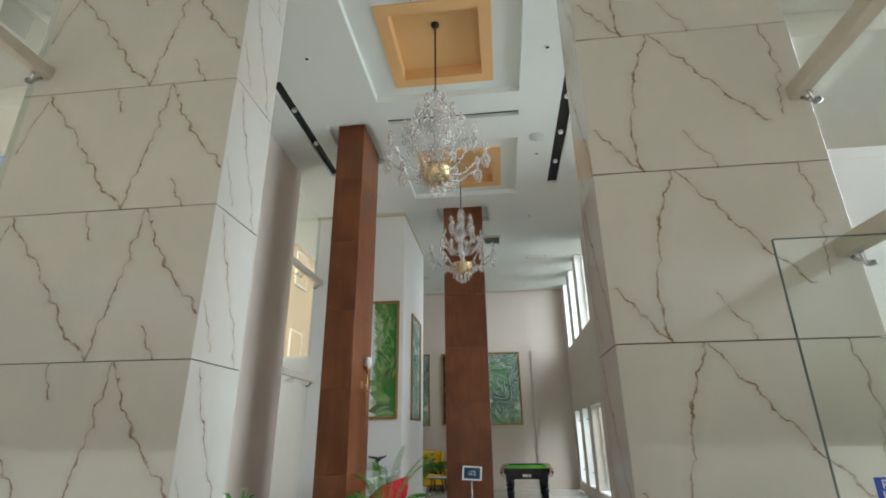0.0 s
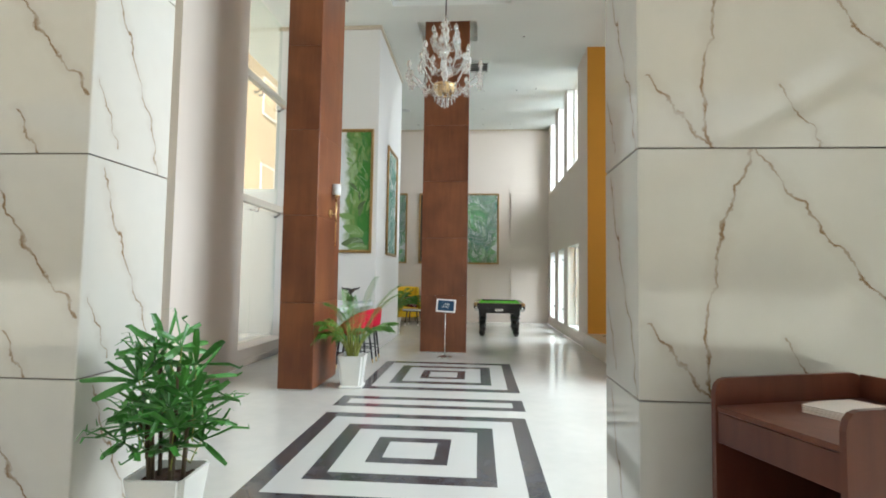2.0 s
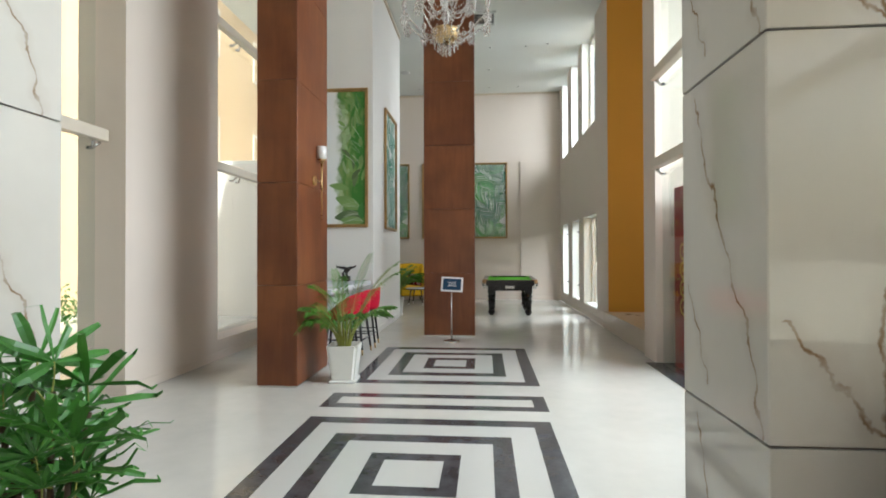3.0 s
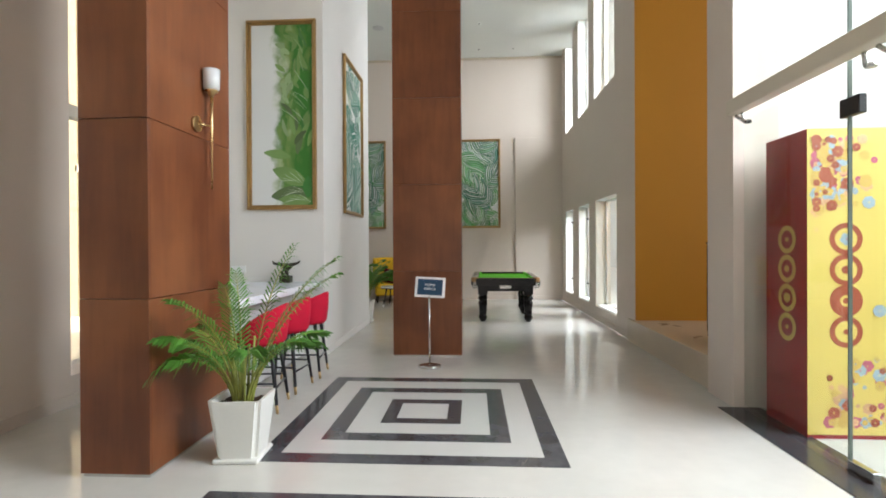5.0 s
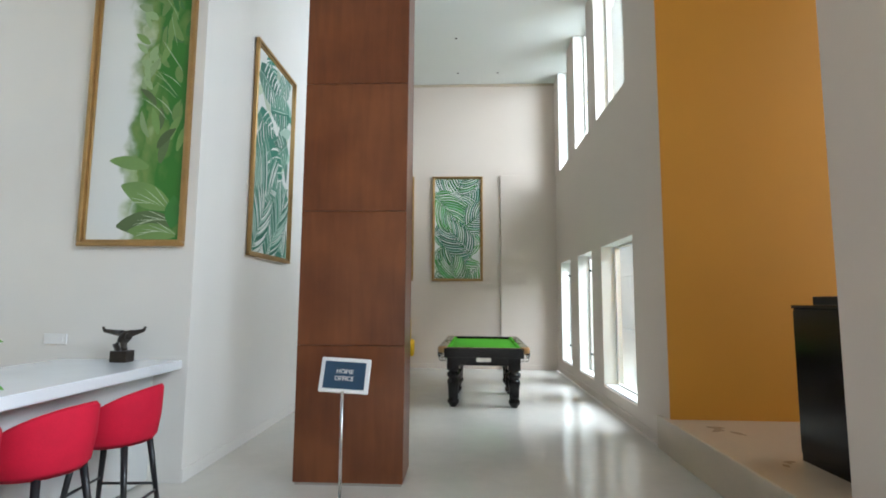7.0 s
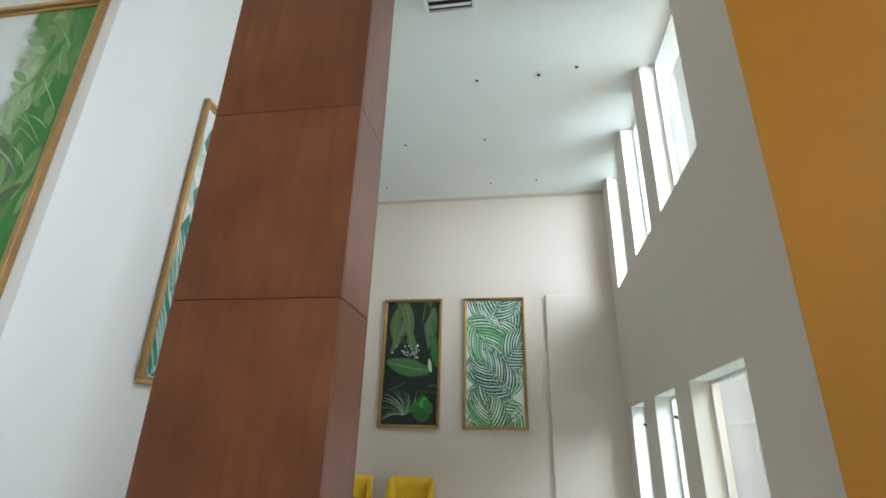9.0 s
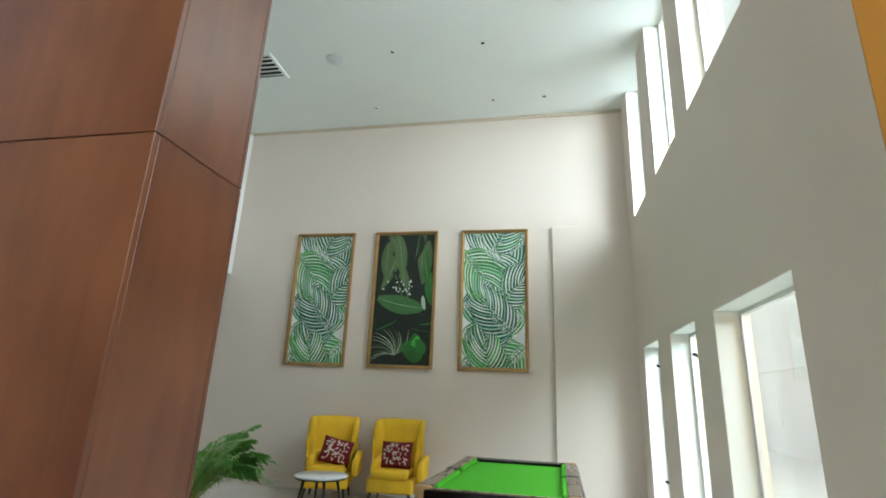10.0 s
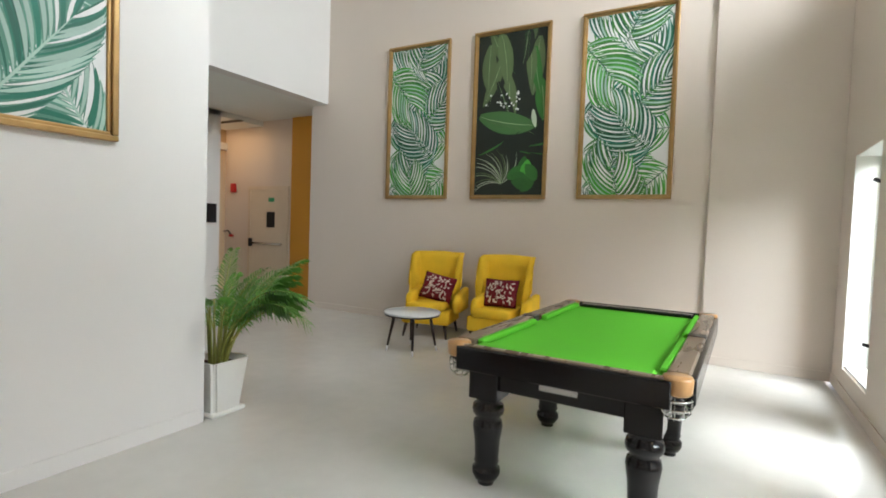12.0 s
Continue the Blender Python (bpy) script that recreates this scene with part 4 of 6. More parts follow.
def wash_bank(name):
    """Watercolour: leafy green cells bleeding into white paper, pale at the ragged edge and deep on the far side."""
    m = bpy.data.materials.new(name)
    m.use_nodes = True
    n, l = m.node_tree.nodes, m.node_tree.links
    b = n["Principled BSDF"]
    b.inputs["Roughness"].default_value = 0.55
    tc = n.new("ShaderNodeTexCoord")
    sep = n.new("ShaderNodeSeparateXYZ")
    l.new(tc.outputs["Object"], sep.inputs[0])

    def noise(scale, detail, stretch):
        mp, t = n.new("ShaderNodeMapping"), n.new("ShaderNodeTexNoise")
        mp.inputs["Scale"].default_value = stretch
        l.new(tc.outputs["Object"], mp.inputs[0])
        t.inputs["Scale"].default_value, t.inputs["Detail"].default_value = scale, detail
        l.new(mp.outputs[0], t.inputs[0])
        return t

    def math_(op, a, c, d=0.0):
        k = n.new("ShaderNodeMath")
        k.operation = op
        for i, v in enumerate((a, c, d)):
            if isinstance(v, (int, float)):
                k.inputs[i].default_value = v
            else:
                l.new(v, k.inputs[i])
        return k.outputs[0]
    edge, fine = noise(3.2, 3, (1, 1, 1.2)), noise(11, 4, (1, 1, 0.6))
    # leaf-shaped cells, bent by the coarse noise
    bend = n.new("ShaderNodeVectorMath")
    bend.operation = "MULTIPLY_ADD"
    bend.inputs[1].default_value = (0.22, 0.22, 0.22)
    l.new(edge.outputs["Color"], bend.inputs[0])
    l.new(tc.outputs["Object"], bend.inputs[2])
    mp, cell = n.new("ShaderNodeMapping"), n.new("ShaderNodeTexVoronoi")
    mp.inputs["Rotation"].default_value, mp.inputs["Scale"].default_value = (0, radians(25), 0), (9.0, 1, 3.6)
    l.new(bend.outputs[0], mp.inputs[0])
    cell.feature = "SMOOTH_F1"
    cell.inputs["Scale"].default_value, cell.inputs["Smoothness"].default_value = 1.0, 0.25
    l.new(mp.outputs[0], cell.inputs["Vector"])
    hue = n.new("ShaderNodeSeparateColor")
    l.new(cell.outputs["Color"], hue.inputs[0])
    u = math_("MULTIPLY_ADD", edge.outputs[0], 0.42, math_("ADD", sep.outputs[0], -0.21))
    u = math_("MULTIPLY_ADD", hue.outputs[0], 0.10, math_("ADD", u, -0.05))
    cover = n.new("ShaderNodeMapRange")
    cover.interpolation_type = "SMOOTHSTEP"
    cover.inputs["From Min"].default_value, cover.inputs["From Max"].default_value = -0.135, 0.0
    l.new(u, cover.inputs[0])
    tone = math_("MULTIPLY_ADD", sep.outputs[0], 1.35, math_("MULTIPLY_ADD", hue.outputs[1], 0.42, math_("MULTIPLY", fine.outputs[0], 0.45)))
    tone = math_("MULTIPLY_ADD", cell.outputs["Distance"], 0.55, math_("ADD", tone, -0.20))
    ramp = n.new("ShaderNodeValToRGB")
    ramp.color_ramp.elements[0].position, ramp.color_ramp.elements[0].color = 0.08, (0.44, 0.52, 0.33, 1)
    ramp.color_ramp.elements[1].position, ramp.color_ramp.elements[1].color = 0.92, (0.035, 0.175, 0.018, 1)
    e = ramp.color_ramp.elements.new(0.45)
    e.color = (0.175, 0.27, 0.07, 1)
    l.new(tone, ramp.inputs[0])
    mix = n.new("ShaderNodeMix")
    mix.data_type = "RGBA"
    mix.inputs[6].default_value = (0.72, 0.74, 0.73, 1)
    l.new(ramp.outputs[0], mix.inputs[7])
    l.new(cover.outputs[0], mix.inputs[0])
    l.new(mix.outputs[2], b.inputs["Base Color"])
    return m


WASH_BANK = wash_bank("green_watercolour_on_paper")
framed_print("framed_print", pose(-2.50, 10.098, 1.835), 0.885, 2.36, "wash", "tall gold-framed watercolour of green leaves on white", 3)
framed_print("framed_print", pose(-1.978, 11.62, 1.85, 0, 0, 90), 1.16, 2.29, "monstera", "tall gold-framed print of blue-green palm leaves", 8)
for i, (x0, x1) in enumerate([(-3.45, -2.38), (-2.0, -0.91), (-0.51, 0.584)]):
    framed_print("framed_print", pose((x0 + x1) / 2, 16.928, 1.84), x1 - x0, 2.28, "dark" if i == 1 else "fronds",
                 "tall gold-framed print of pale leaves on dark green" if i == 1 else "tall gold-framed print of green palm fronds on white", 11 + 4 * (i % 2))["group"] = "three prints on the end wall"


# ---- chandeliers ----
def crystal(bm, x, y, z, r=0.016, l=0.05):
    """A faceted drop hanging from z."""
    top, mid, low = bm.verts.new((x, y, z)), [], bm.verts.new((x, y, z - l))
    for k in range(5):
        mid.append(bm.verts.new((x + r * math.cos(k * 1.2566), y + r * math.sin(k * 1.2566), z - l * 0.62)))
    for k in range(5):
        bm.faces.new((top, mid[k], mid[(k + 1) % 5]))
        bm.faces.new((low, mid[(k + 1) % 5], mid[k]))


def arm_mesh(reach, rise, drop):
    pts = [(0.06 + (reach - 0.06) * t, 0, -drop * math.sin(math.pi * min(t * 1.25, 1)) + rise * max(0, t - 0.3) / 0.7 * t) for t in [i / 9 for i in range(10)]]
    bm = tube(pts, 0.011, 6)
    return mesh_of("arm", bm, CRYSTAL_CLEAR), pts[-1]


def chandelier(at, rod_top, label):
    """Origin at the lowest drop."""
    c = thing("chandelier", at, label, "chandelier", "chandeliers over the lobby")
    part("canopy", lathe([(0.0, rod_top), (0.055, rod_top), (0.05, rod_top - 0.03), (0.012, rod_top - 0.05)], 14), BRONZE, c)
    part("rod", tube([(0, 0, rod_top - 0.04), (0, 0, 1.40)], 0.011, 8), BRONZE, c)
    part("stem", lathe([(0.0, 1.46), (0.02, 1.44), (0.05, 1.38), (0.025, 1.30), (0.07, 1.22), (0.03, 1.12), (0.025, 0.95), (0.06, 0.88), (0.03, 0.78), (0.028, 0.6), (0.07, 0.52), (0.04, 0.44), (0.03, 0.3)], 12), CRYSTAL_CLEAR, c)
    part("bowl", lathe([(0.03, 0.16), (0.10, 0.17), (0.15, 0.22), (0.175, 0.30), (0.18, 0.335), (0.165, 0.33), (0.14, 0.26), (0.05, 0.20)], 18), BRASS, c, "gilt metal bowl")
    bm = bmesh.new()
    for k in range(3):
        crystal(bm, 0, 0, -k * 0.045, 0.013, 0.045)
    bmesh.ops.remove_doubles(bm, verts=bm.verts[:], dist=0.0005)
    pendant = mesh_of("pendant", bm, CRYSTAL_CLEAR)
    for ring, r, z in ((16, 0.25, 0.33), (14, 0.185, 0.30), (12, 0.16, 0.22), (9, 0.11, 0.17), (5, 0.05, 0.12)):
        for k in range(ring):
            a = 6.2832 * k / ring
            part("pendant", pendant, None, c, "", pose(r * math.cos(a), r * math.sin(a), z))
    cup = mesh_of("candle_cup", lathe([(0.0, -0.02), (0.03, -0.012), (0.045, 0.012), (0.02, 0.018), (0.016, 0.09), (0.034, 0.10), (0.046, 0.15), (0.038, 0.20), (0.014, 0.25), (0.0, 0.265)], 10), CRYSTAL_CLEAR)
    cup.shade_smooth()
    bm = bmesh.new()
    for k in range(7):
        a = 6.2832 * k / 7
        for s in range(2):
            crystal(bm, 0.045 * math.cos(a), 0.045 * math.sin(a), -0.0 - s * 0.05, 0.013, 0.05)
    crystal(bm, 0, 0, -0.04, 0.018, 0.09)
    for s in range(6):
        crystal(bm, -0.05 - 0.035 * s, 0, -0.03 - 0.018 * s, 0.011, 0.045)
    for k in range(5):
        crystal(bm, 0.03 * math.cos(k * 1.257), 0.03 * math.sin(k * 1.257), -0.1, 0.011, 0.05)
    drops = mesh_of("drops", bm, CRYSTAL_CLEAR)
    for count, reach, rise, drop, z, turn in ((10, 0.57, 0.13, 0.10, 0.34, 0.0), (8, 0.36, 0.16, 0.06, 0.60, 0.3), (6, 0.20, 0.14, 0.03, 0.92, 0.1)):
        me, end = arm_mesh(reach, rise, drop)
        for k in range(count):
            m = pose(0, 0, z, 0, 0, turn * 57.3 + 360 * k / count)
            arm = part("arm", me, None, c, "", m)
            part("candle_cup", cup, None, arm, "", pose(end[0], 0, end[2] + 0.015) @ Matrix.Diagonal((0.8, 0.8, 0.72, 1)))
            part("crystal_string", drops, None, arm, "", pose(end[0], 0, end[2]))
    bm = bmesh.new()
    for k in range(6):
        a = 6.2832 * k / 6
        for s in range(4):
            crystal(bm, (0.03 + 0.022 * s) * math.cos(a), (0.03 + 0.022 * s) * math.sin(a), 1.42 - s * 0.05, 0.012, 0.045)
    part("crown", bm, CRYSTAL_CLEAR, c, "crown of cut crystals")
    return c


ch = chandelier(pose(-0.63, 5.0, 4.03), H + 0.26 - 4.03, "tall clear crystal chandelier with a gilt bowl")
copy_thing(ch, pose(-0.60, 8.4, 4.03, 0, 0, 20))
copy_thing(ch, pose(-0.63, 2.2, 4.21, 0, 0, 9))

# ---- pool table ----
pt = thing("pool_table", pose(0.487, 14.05, 0, 0, 0, -1.7), "black lacquered pool table with bright green cloth and turned legs", "pool table")
PW, PL = 0.60, 1.10
leg = mesh_of("leg", lathe([(0.0, 0.0), (0.045, 0.0), (0.045, 0.02), (0.062, 0.03), (0.078, 0.06), (0.078, 0.09), (0.06, 0.11), (0.07, 0.13), (0.066, 0.15), (0.072, 0.25), (0.084, 0.33), (0.078, 0.36), (0.058, 0.375), (0.085, 0.40), (0.09, 0.425), (0.085, 0.45), (0.06, 0.465), (0.072, 0.48), (0.072, 0.50)], 20), BLACK_LACQUER)
for sx in (-1, 1):
    for y in (-0.94, 0.08, 0.94):
        l = part("leg", leg, None, pt, "turned black leg", pose(sx * 0.41, y, 0.0))
        part("leg_block", box(-0.085, 0.085, -0.085, 0.085, 0.49, 0.70, 0.006), BLACK_LACQUER, l)
bm = bmesh.new()
add_box(bm, -0.46, 0.46, -1.0, -0.95, 0.55, 0.72, 0.006)
add_box(bm, -0.46, 0.46, 0.95, 1.0, 0.55, 0.72, 0.006)
add_box(bm, -0.47, -0.42, -0.97, 0.97, 0.55, 0.72, 0.006)
add_box(bm, 0.42, 0.47, -0.97, 0.97, 0.55, 0.72, 0.006)
part("apron", bm, BLACK_LACQUER, pt)
part("bed", box(-0.50, 0.50, -1.0, 1.0, 0.715, 0.765), GREEN_CLOTH, pt, "bright green baize bed")
for sy in (-1, 1):
    part("end_fascia", box(-0.53, 0.53, sy * PL - 0.02, sy * PL + 0.02, 0.665, 0.79, 0.006), BLACK_LACQUER, pt)
    part("end_rail", box(-0.50, 0.50, sy * 1.075 - 0.02, sy * 1.075 + 0.02, 0.765, 0.799, 0.006), BLACK_LACQUER if sy > 0 else RAIL_WOOD, pt)
    part("cushion", box(-0.45, 0.45, sy * 1.005 - 0.05, sy * 1.005 + 0.05, 0.765, 0.796, 0.01), GREEN_CLOTH if sy < 0 else BLACK_LACQUER, pt, "green cloth cushion" if sy < 0 else "dark end rail")
for sx in (-1, 1):
    part("side_fascia", box(sx * PW - 0.02, sx * PW + 0.02, -1.0, 1.0, 0.665, 0.79, 0.006), BLACK_LACQUER, pt)
    for y0, y1 in ((-0.99, -0.045), (0.045, 0.99)):
        part("side_rail", box(sx * 0.545 - 0.05, sx * 0.545 + 0.05, y0, y1, 0.765, 0.808, 0.008), RAIL_WOOD, pt, "grey-brown varnished rail")
        part("cushion", box(sx * 0.475 - 0.022, sx * 0.475 + 0.022, y0 + 0.05, y1 - 0.05, 0.765, 0.802, 0.01), GREEN_CLOTH, pt, "green cloth cushion")
    part("pocket_cap", box(sx * 0.545 - 0.052, sx * 0.545 + 0.052, -0.045, 0.045, 0.76, 0.812, 0.006), BLACK_METAL, pt)
    for sy in (-1, 1):
        bm = lathe([(0.0, -0.05), (0.054, -0.05), (0.062, -0.04), (0.066, 0.02), (0.06, 0.03), (0.0, 0.032)], 18)
        part("corner_block", bm, OAK, pt, "rounded varnished wooden corner", pose(sx * 0.548, sy * 1.05, 0.775))
        bm = bmesh.new()
        for k in range(7):
            a = math.pi * 2 * k / 7
            add_tube(bm, [(0.075 * math.cos(a), 0.075 * math.sin(a), 0), (0.07 * math.cos(a), 0.07 * math.sin(a), -0.07), (0.03 * math.cos(a), 0.03 * math.sin(a), -0.11)], 0.004, 5)
        for r, z in ((0.075, 0.0), (0.072, -0.05), (0.05, -0.095)):
            add_tube(bm, [(r * math.cos(i * 0.5236), r * math.sin(i * 0.5236), z) for i in range(13)], 0.005, 5)
        part("pocket_basket", bm, STEEL, pt, "wire ball basket", pose(sx * 0.545, sy * 1.03, 0.70) @ Matrix.Diagonal((0.85, 0.85, 0.85, 1)))
part("name_plate", box(-0.10, 0.10, -1.006, -1.0, 0.60, 0.665, 0.002), STEEL, pt, "small silver plate")

# ---- bar counter and stools ----
bc = thing("bar_counter", pose(-2.7, 9.0, 0), "white quartz bar counter against the white wall", "counter")
bm = bmesh.new()
f = bm.faces.new([bm.verts.new((x, y, 0.865)) for x, y in ((0.68, -1.1), (0.68, 1.098), (-0.3, 1.098), (-0.3, -0.6), (0.2, -1.1))])
e = bmesh.ops.extrude_face_region(bm, geom=[f])
bmesh.ops.translate(bm, verts=[v for v in e["geom"] if isinstance(v, bmesh.types.BMVert)], vec=(0, 0, 0.07))
bmesh.ops.recalc_face_normals(bm, faces=bm.faces)
bmesh.ops.bevel(bm, geom=bm.edges[:], offset=0.006, segments=2, affect="EDGES")
part("worktop", bm, COUNTER_STONE, bc)
part("body", box(-0.2, 0.45, -0.6, 1.098, 0.02, 0.865), COUNTER_BASE, bc)
part("plinth", box(-0.18, 0.42, -0.58, 1.098, 0, 0.02), DARK_GAP, bc)


def stool(at):
    s = thing("bar_stool", at, "crimson velvet bar stool with black legs and brass tips", "bar stool", "stools at the bar counter")
    bm = bmesh.new()
    add_lathe(bm, [(0.0, 0.545), (0.17, 0.545), (0.205, 0.565), (0.21, 0.60), (0.19, 0.63), (0.0, 0.64)], 24)
    bmesh.ops.recalc_face_normals(bm, faces=bm.faces)
    part("seat", bm, RED_VELVET, s, smooth=True)
    # barrel back: inner and outer skins, low at the open front
    bm = bmesh.new()
    n, rows = 22, []
    for i in range(n + 1):
        a = radians(-118 + 236 * i / n)
        t = abs(i / n - 0.5) * 2
        top = 0.885 - 0.21 * t ** 2.2
        ring = []
        for r, z in ((0.205, 0.55), (0.228, 0.58), (0.245, 0.7), (0.25, top - 0.02), (0.236, top), (0.218, top - 0.012), (0.205, 0.68), (0.19, 0.6)):
            ring.append(bm.verts.new((r * math.cos(a), r * math.sin(a), min(z, top) if z < 0.75 else z)))
        rows.append(ring)
    for r0, r1 in zip(rows, rows[1:]):
        for k in range(8):
            bm.faces.new((r0[k], r0[(k + 1) % 8], r1[(k + 1) % 8], r1[k]))
    bm.faces.new(rows[0])
    bm.faces.new(rows[-1])
    bmesh.ops.recalc_face_normals(bm, faces=bm.faces)
    part("backrest", bm, RED_VELVET, s, smooth=True)
    for sx in (-1, 1):
        for sy in (-1, 1):
            l = part("leg", tube([(sx * 0.135, sy * 0.135, 0.56), (sx * 0.192, sy * 0.192, 0.07)], [0.02, 0.013], 10), BLACK_METAL, s)
            part("ferrule", tube([(sx * 0.192, sy * 0.192, 0.07), (sx * 0.20, sy * 0.20, 0.0)], [0.0135, 0.011], 10), BRASS, l, "brass leg tip")
    for (x0, y0), (x1, y1), z in (((-1, -1), (1, -1), 0.24), ((-1, 1), (1, 1), 0.24), ((1, -1), (1, 1), 0.2), ((-1, -1), (-1, 1), 0.28)):
        k = 0.135 + 0.057 * (0.56 - z) / 0.49
        part("stretcher", tube([(x0 * k, y0 * k, z), (x1 * k, y1 * k, z)], 0.009, 8), BLACK_METAL, s)
    return s


st = stool(pose(-1.95, 8.12, 0, 0, 0, 8))
copy_thing(st, pose(-1.95, 8.70, 0, 0, 0, -4))
copy_thing(st, pose(-1.93, 9.24, 0, 0, 0, 5))

# ---- armchairs, coffee table ----


def sheet(name, outline, depth, mat, parent, at, bevel=0.03, label=""):
    """A padded panel: an outline in x-z, given depth in y, with rounded edges."""
    bm = bmesh.new()
    f = bm.faces.new([bm.verts.new((x, 0, z)) for x, z in outline])
    r = bmesh.ops.extrude_face_region(bm, geom=[f])
    bmesh.ops.translate(bm, verts=[v for v in r["geom"] if isinstance(v, bmesh.types.BMVert)], vec=(0, depth, 0))
    bmesh.ops.recalc_face_normals(bm, faces=bm.faces)
    bmesh.ops.bevel(bm, geom=bm.edges[:], offset=bevel, segments=3, profile=0.6, affect="EDGES", clamp_overlap=True)
    return part(name, bm, mat, parent, label, at, smooth=True)


def wing_shell(parts):
    """The padded U of a wing chair in plan: back across the rear, wings forward; runs over parts (s0, s1) of -1..1."""
    def plan(q):
        k = abs(q)
        if k < 0.42:
            return 0.245 * k / 0.42, 0.285
        if k < 0.62:
            a = (k - 0.42) / 0.20 * 1.35
            return 0.245 + 0.085 * math.sin(a), 0.285 - 0.085 * (1 - math.cos(a))
        return 0.328 + 0.05 * (k - 0.62), 0.219 - 0.52 * (k - 0.62)

    def top(q):
        k = abs(q)
        return 1.115 - 0.03 * k if k < 0.6 else 1.097 - 0.07 * ((k - 0.6) / 0.4) - (0.36 * ((k - 0.8) / 0.2) ** 2.2 if k > 0.8 else 0)
    bm = bmesh.new()
    n, m, rows = 14, 9, []
    for i in range(n + 1):
        q = parts[0] + (parts[1] - parts[0]) * i / n
        (x, y), (x1, y1) = plan(q), plan(abs(q) + 0.01)
        d = Vector((x1 - x, y1 - y)).normalized()
        ring = []
        for skin, js in ((0, range(m + 1)), (1, range(m, -1, -1))):
            for j in js:
                t = j / m
                z = 0.34 + (top(q) - 0.34) * t
                flare = 1.0 + 0.16 * (t - 0.45) * abs(t - 0.45) * 2
                lean = 0.10 * t - 0.02
                thick = 0.0 if skin == 0 else (0.075 if 0 < j < m else 0.05)
                px, py = x * flare - d.y * -thick, y - d.x * thick
                round_ = 0.012 if j == m else 0
                ring.append(bm.verts.new((math.copysign(px, q) if q else px, py + lean, z - round_)))
        rows.append(ring)
    c = len(rows[0])
    for r0, r1 in zip(rows, rows[1:]):
        for k in range(c):
            bm.faces.new((r0[k], r0[(k + 1) % c], r1[(k + 1) % c], r1[k]))
    bm.faces.new(rows[0])
    bm.faces.new(rows[-1])
    bmesh.ops.recalc_face_normals(bm, faces=bm.faces)
    return bm


def armchair(at):
    c = thing("armchair", at, "mustard yellow wingback armchair against the beige wall", "armchair", "two yellow armchairs")
    part("seat_base", box(-0.32, 0.32, -0.31, 0.29, 0.17, 0.36, 0.035, 3), YELLOW_FABRIC, c, smooth=True)
    part("seat_cushion", box(-0.255, 0.255, -0.345, 0.23, 0.345, 0.46, 0.045, 3), YELLOW_FABRIC, c, smooth=True)
    part("backrest", wing_shell((-0.5, 0.5)), YELLOW_FABRIC, c, smooth=True)
    for s in (-1, 1):
        part("wing", wing_shell((s * 0.5, s * 1.0)), YELLOW_FABRIC, c, smooth=True)
        sheet("armrest", [(0.0, 0.0), (0.58, 0.0), (0.60, 0.16), (0.56, 0.235), (0.45, 0.25), (0.2, 0.28), (0.0, 0.30)], 0.09, YELLOW_FABRIC, c, pose(s * 0.315 + 0.045, 0.27, 0.33, 0, 0, -90), 0.04)
        for y in (-0.27, 0.24):
            part("leg", tube([(s * 0.26, y, 0.18), (s * 0.29, y * 1.12, 0.0)], [0.024, 0.013], 10), WALNUT, c)
    return c


def cushion(at, seed):
    c = thing("cushion", at, "maroon cushion with cream leaf embroidery on the armchair", "cushion", "cushions on the armchairs")
    bm = bmesh.new()
    n = 10
    front, back = {}, {}
    for i in range(n + 1):
        for j in range(n + 1):
            u, v = i / n * 2 - 1, j / n * 2 - 1
            d = 0.075 * ((1 - u * u) * (1 - v * v)) ** 0.45
            k = 1 - 0.05 * (1 - abs(u * v))
            front[i, j] = bm.verts.new((0.22 * u * k, -d, 0.18 * v * k + 0.18))
            back[i, j] = front[i, j] if abs(u) == 1 or abs(v) == 1 else bm.verts.new((0.22 * u * k, d, 0.18 * v * k + 0.18))
    for g in (front, back):
        for i in range(n):
            for j in range(n):
                q = list(dict.fromkeys([g[i, j], g[i + 1, j], g[i + 1, j + 1], g[i, j + 1]]))
                if len(q) > 2 and bm.faces.get(q) is None:
                    bm.faces.new(q)
    bmesh.ops.recalc_face_normals(bm, faces=bm.faces)
    part("cover", bm, MAROON_FABRIC, c, smooth=True)
    rng = random.Random(seed)
    bm = bmesh.new()
    for _ in range(75):
        u, v, a = rng.uniform(-0.75, 0.75), rng.uniform(-0.75, 0.75), rng.uniform(0, 6.3)
        pts = []
        for k in range(6):
            b = k * 1.0472
            x, z = 0.022 * math.cos(b), 0.009 * math.sin(b)
            x, z = 0.22 * u + x * math.cos(a) - z * math.sin(a), 0.18 * v + x * math.sin(a) + z * math.cos(a)
            uu, vv = min(abs(x / 0.22), 0.97), min(abs(z / 0.18), 0.97)
            pts.append(bm.verts.new((x, -0.075 * ((1 - uu ** 2) * (1 - vv ** 2)) ** 0.45 - 0.003, z + 0.18)))
        bm.faces.new(pts)
    part("embroidery", bm, CREAM_THREAD, c, "cream leaf embroidery")
    return c


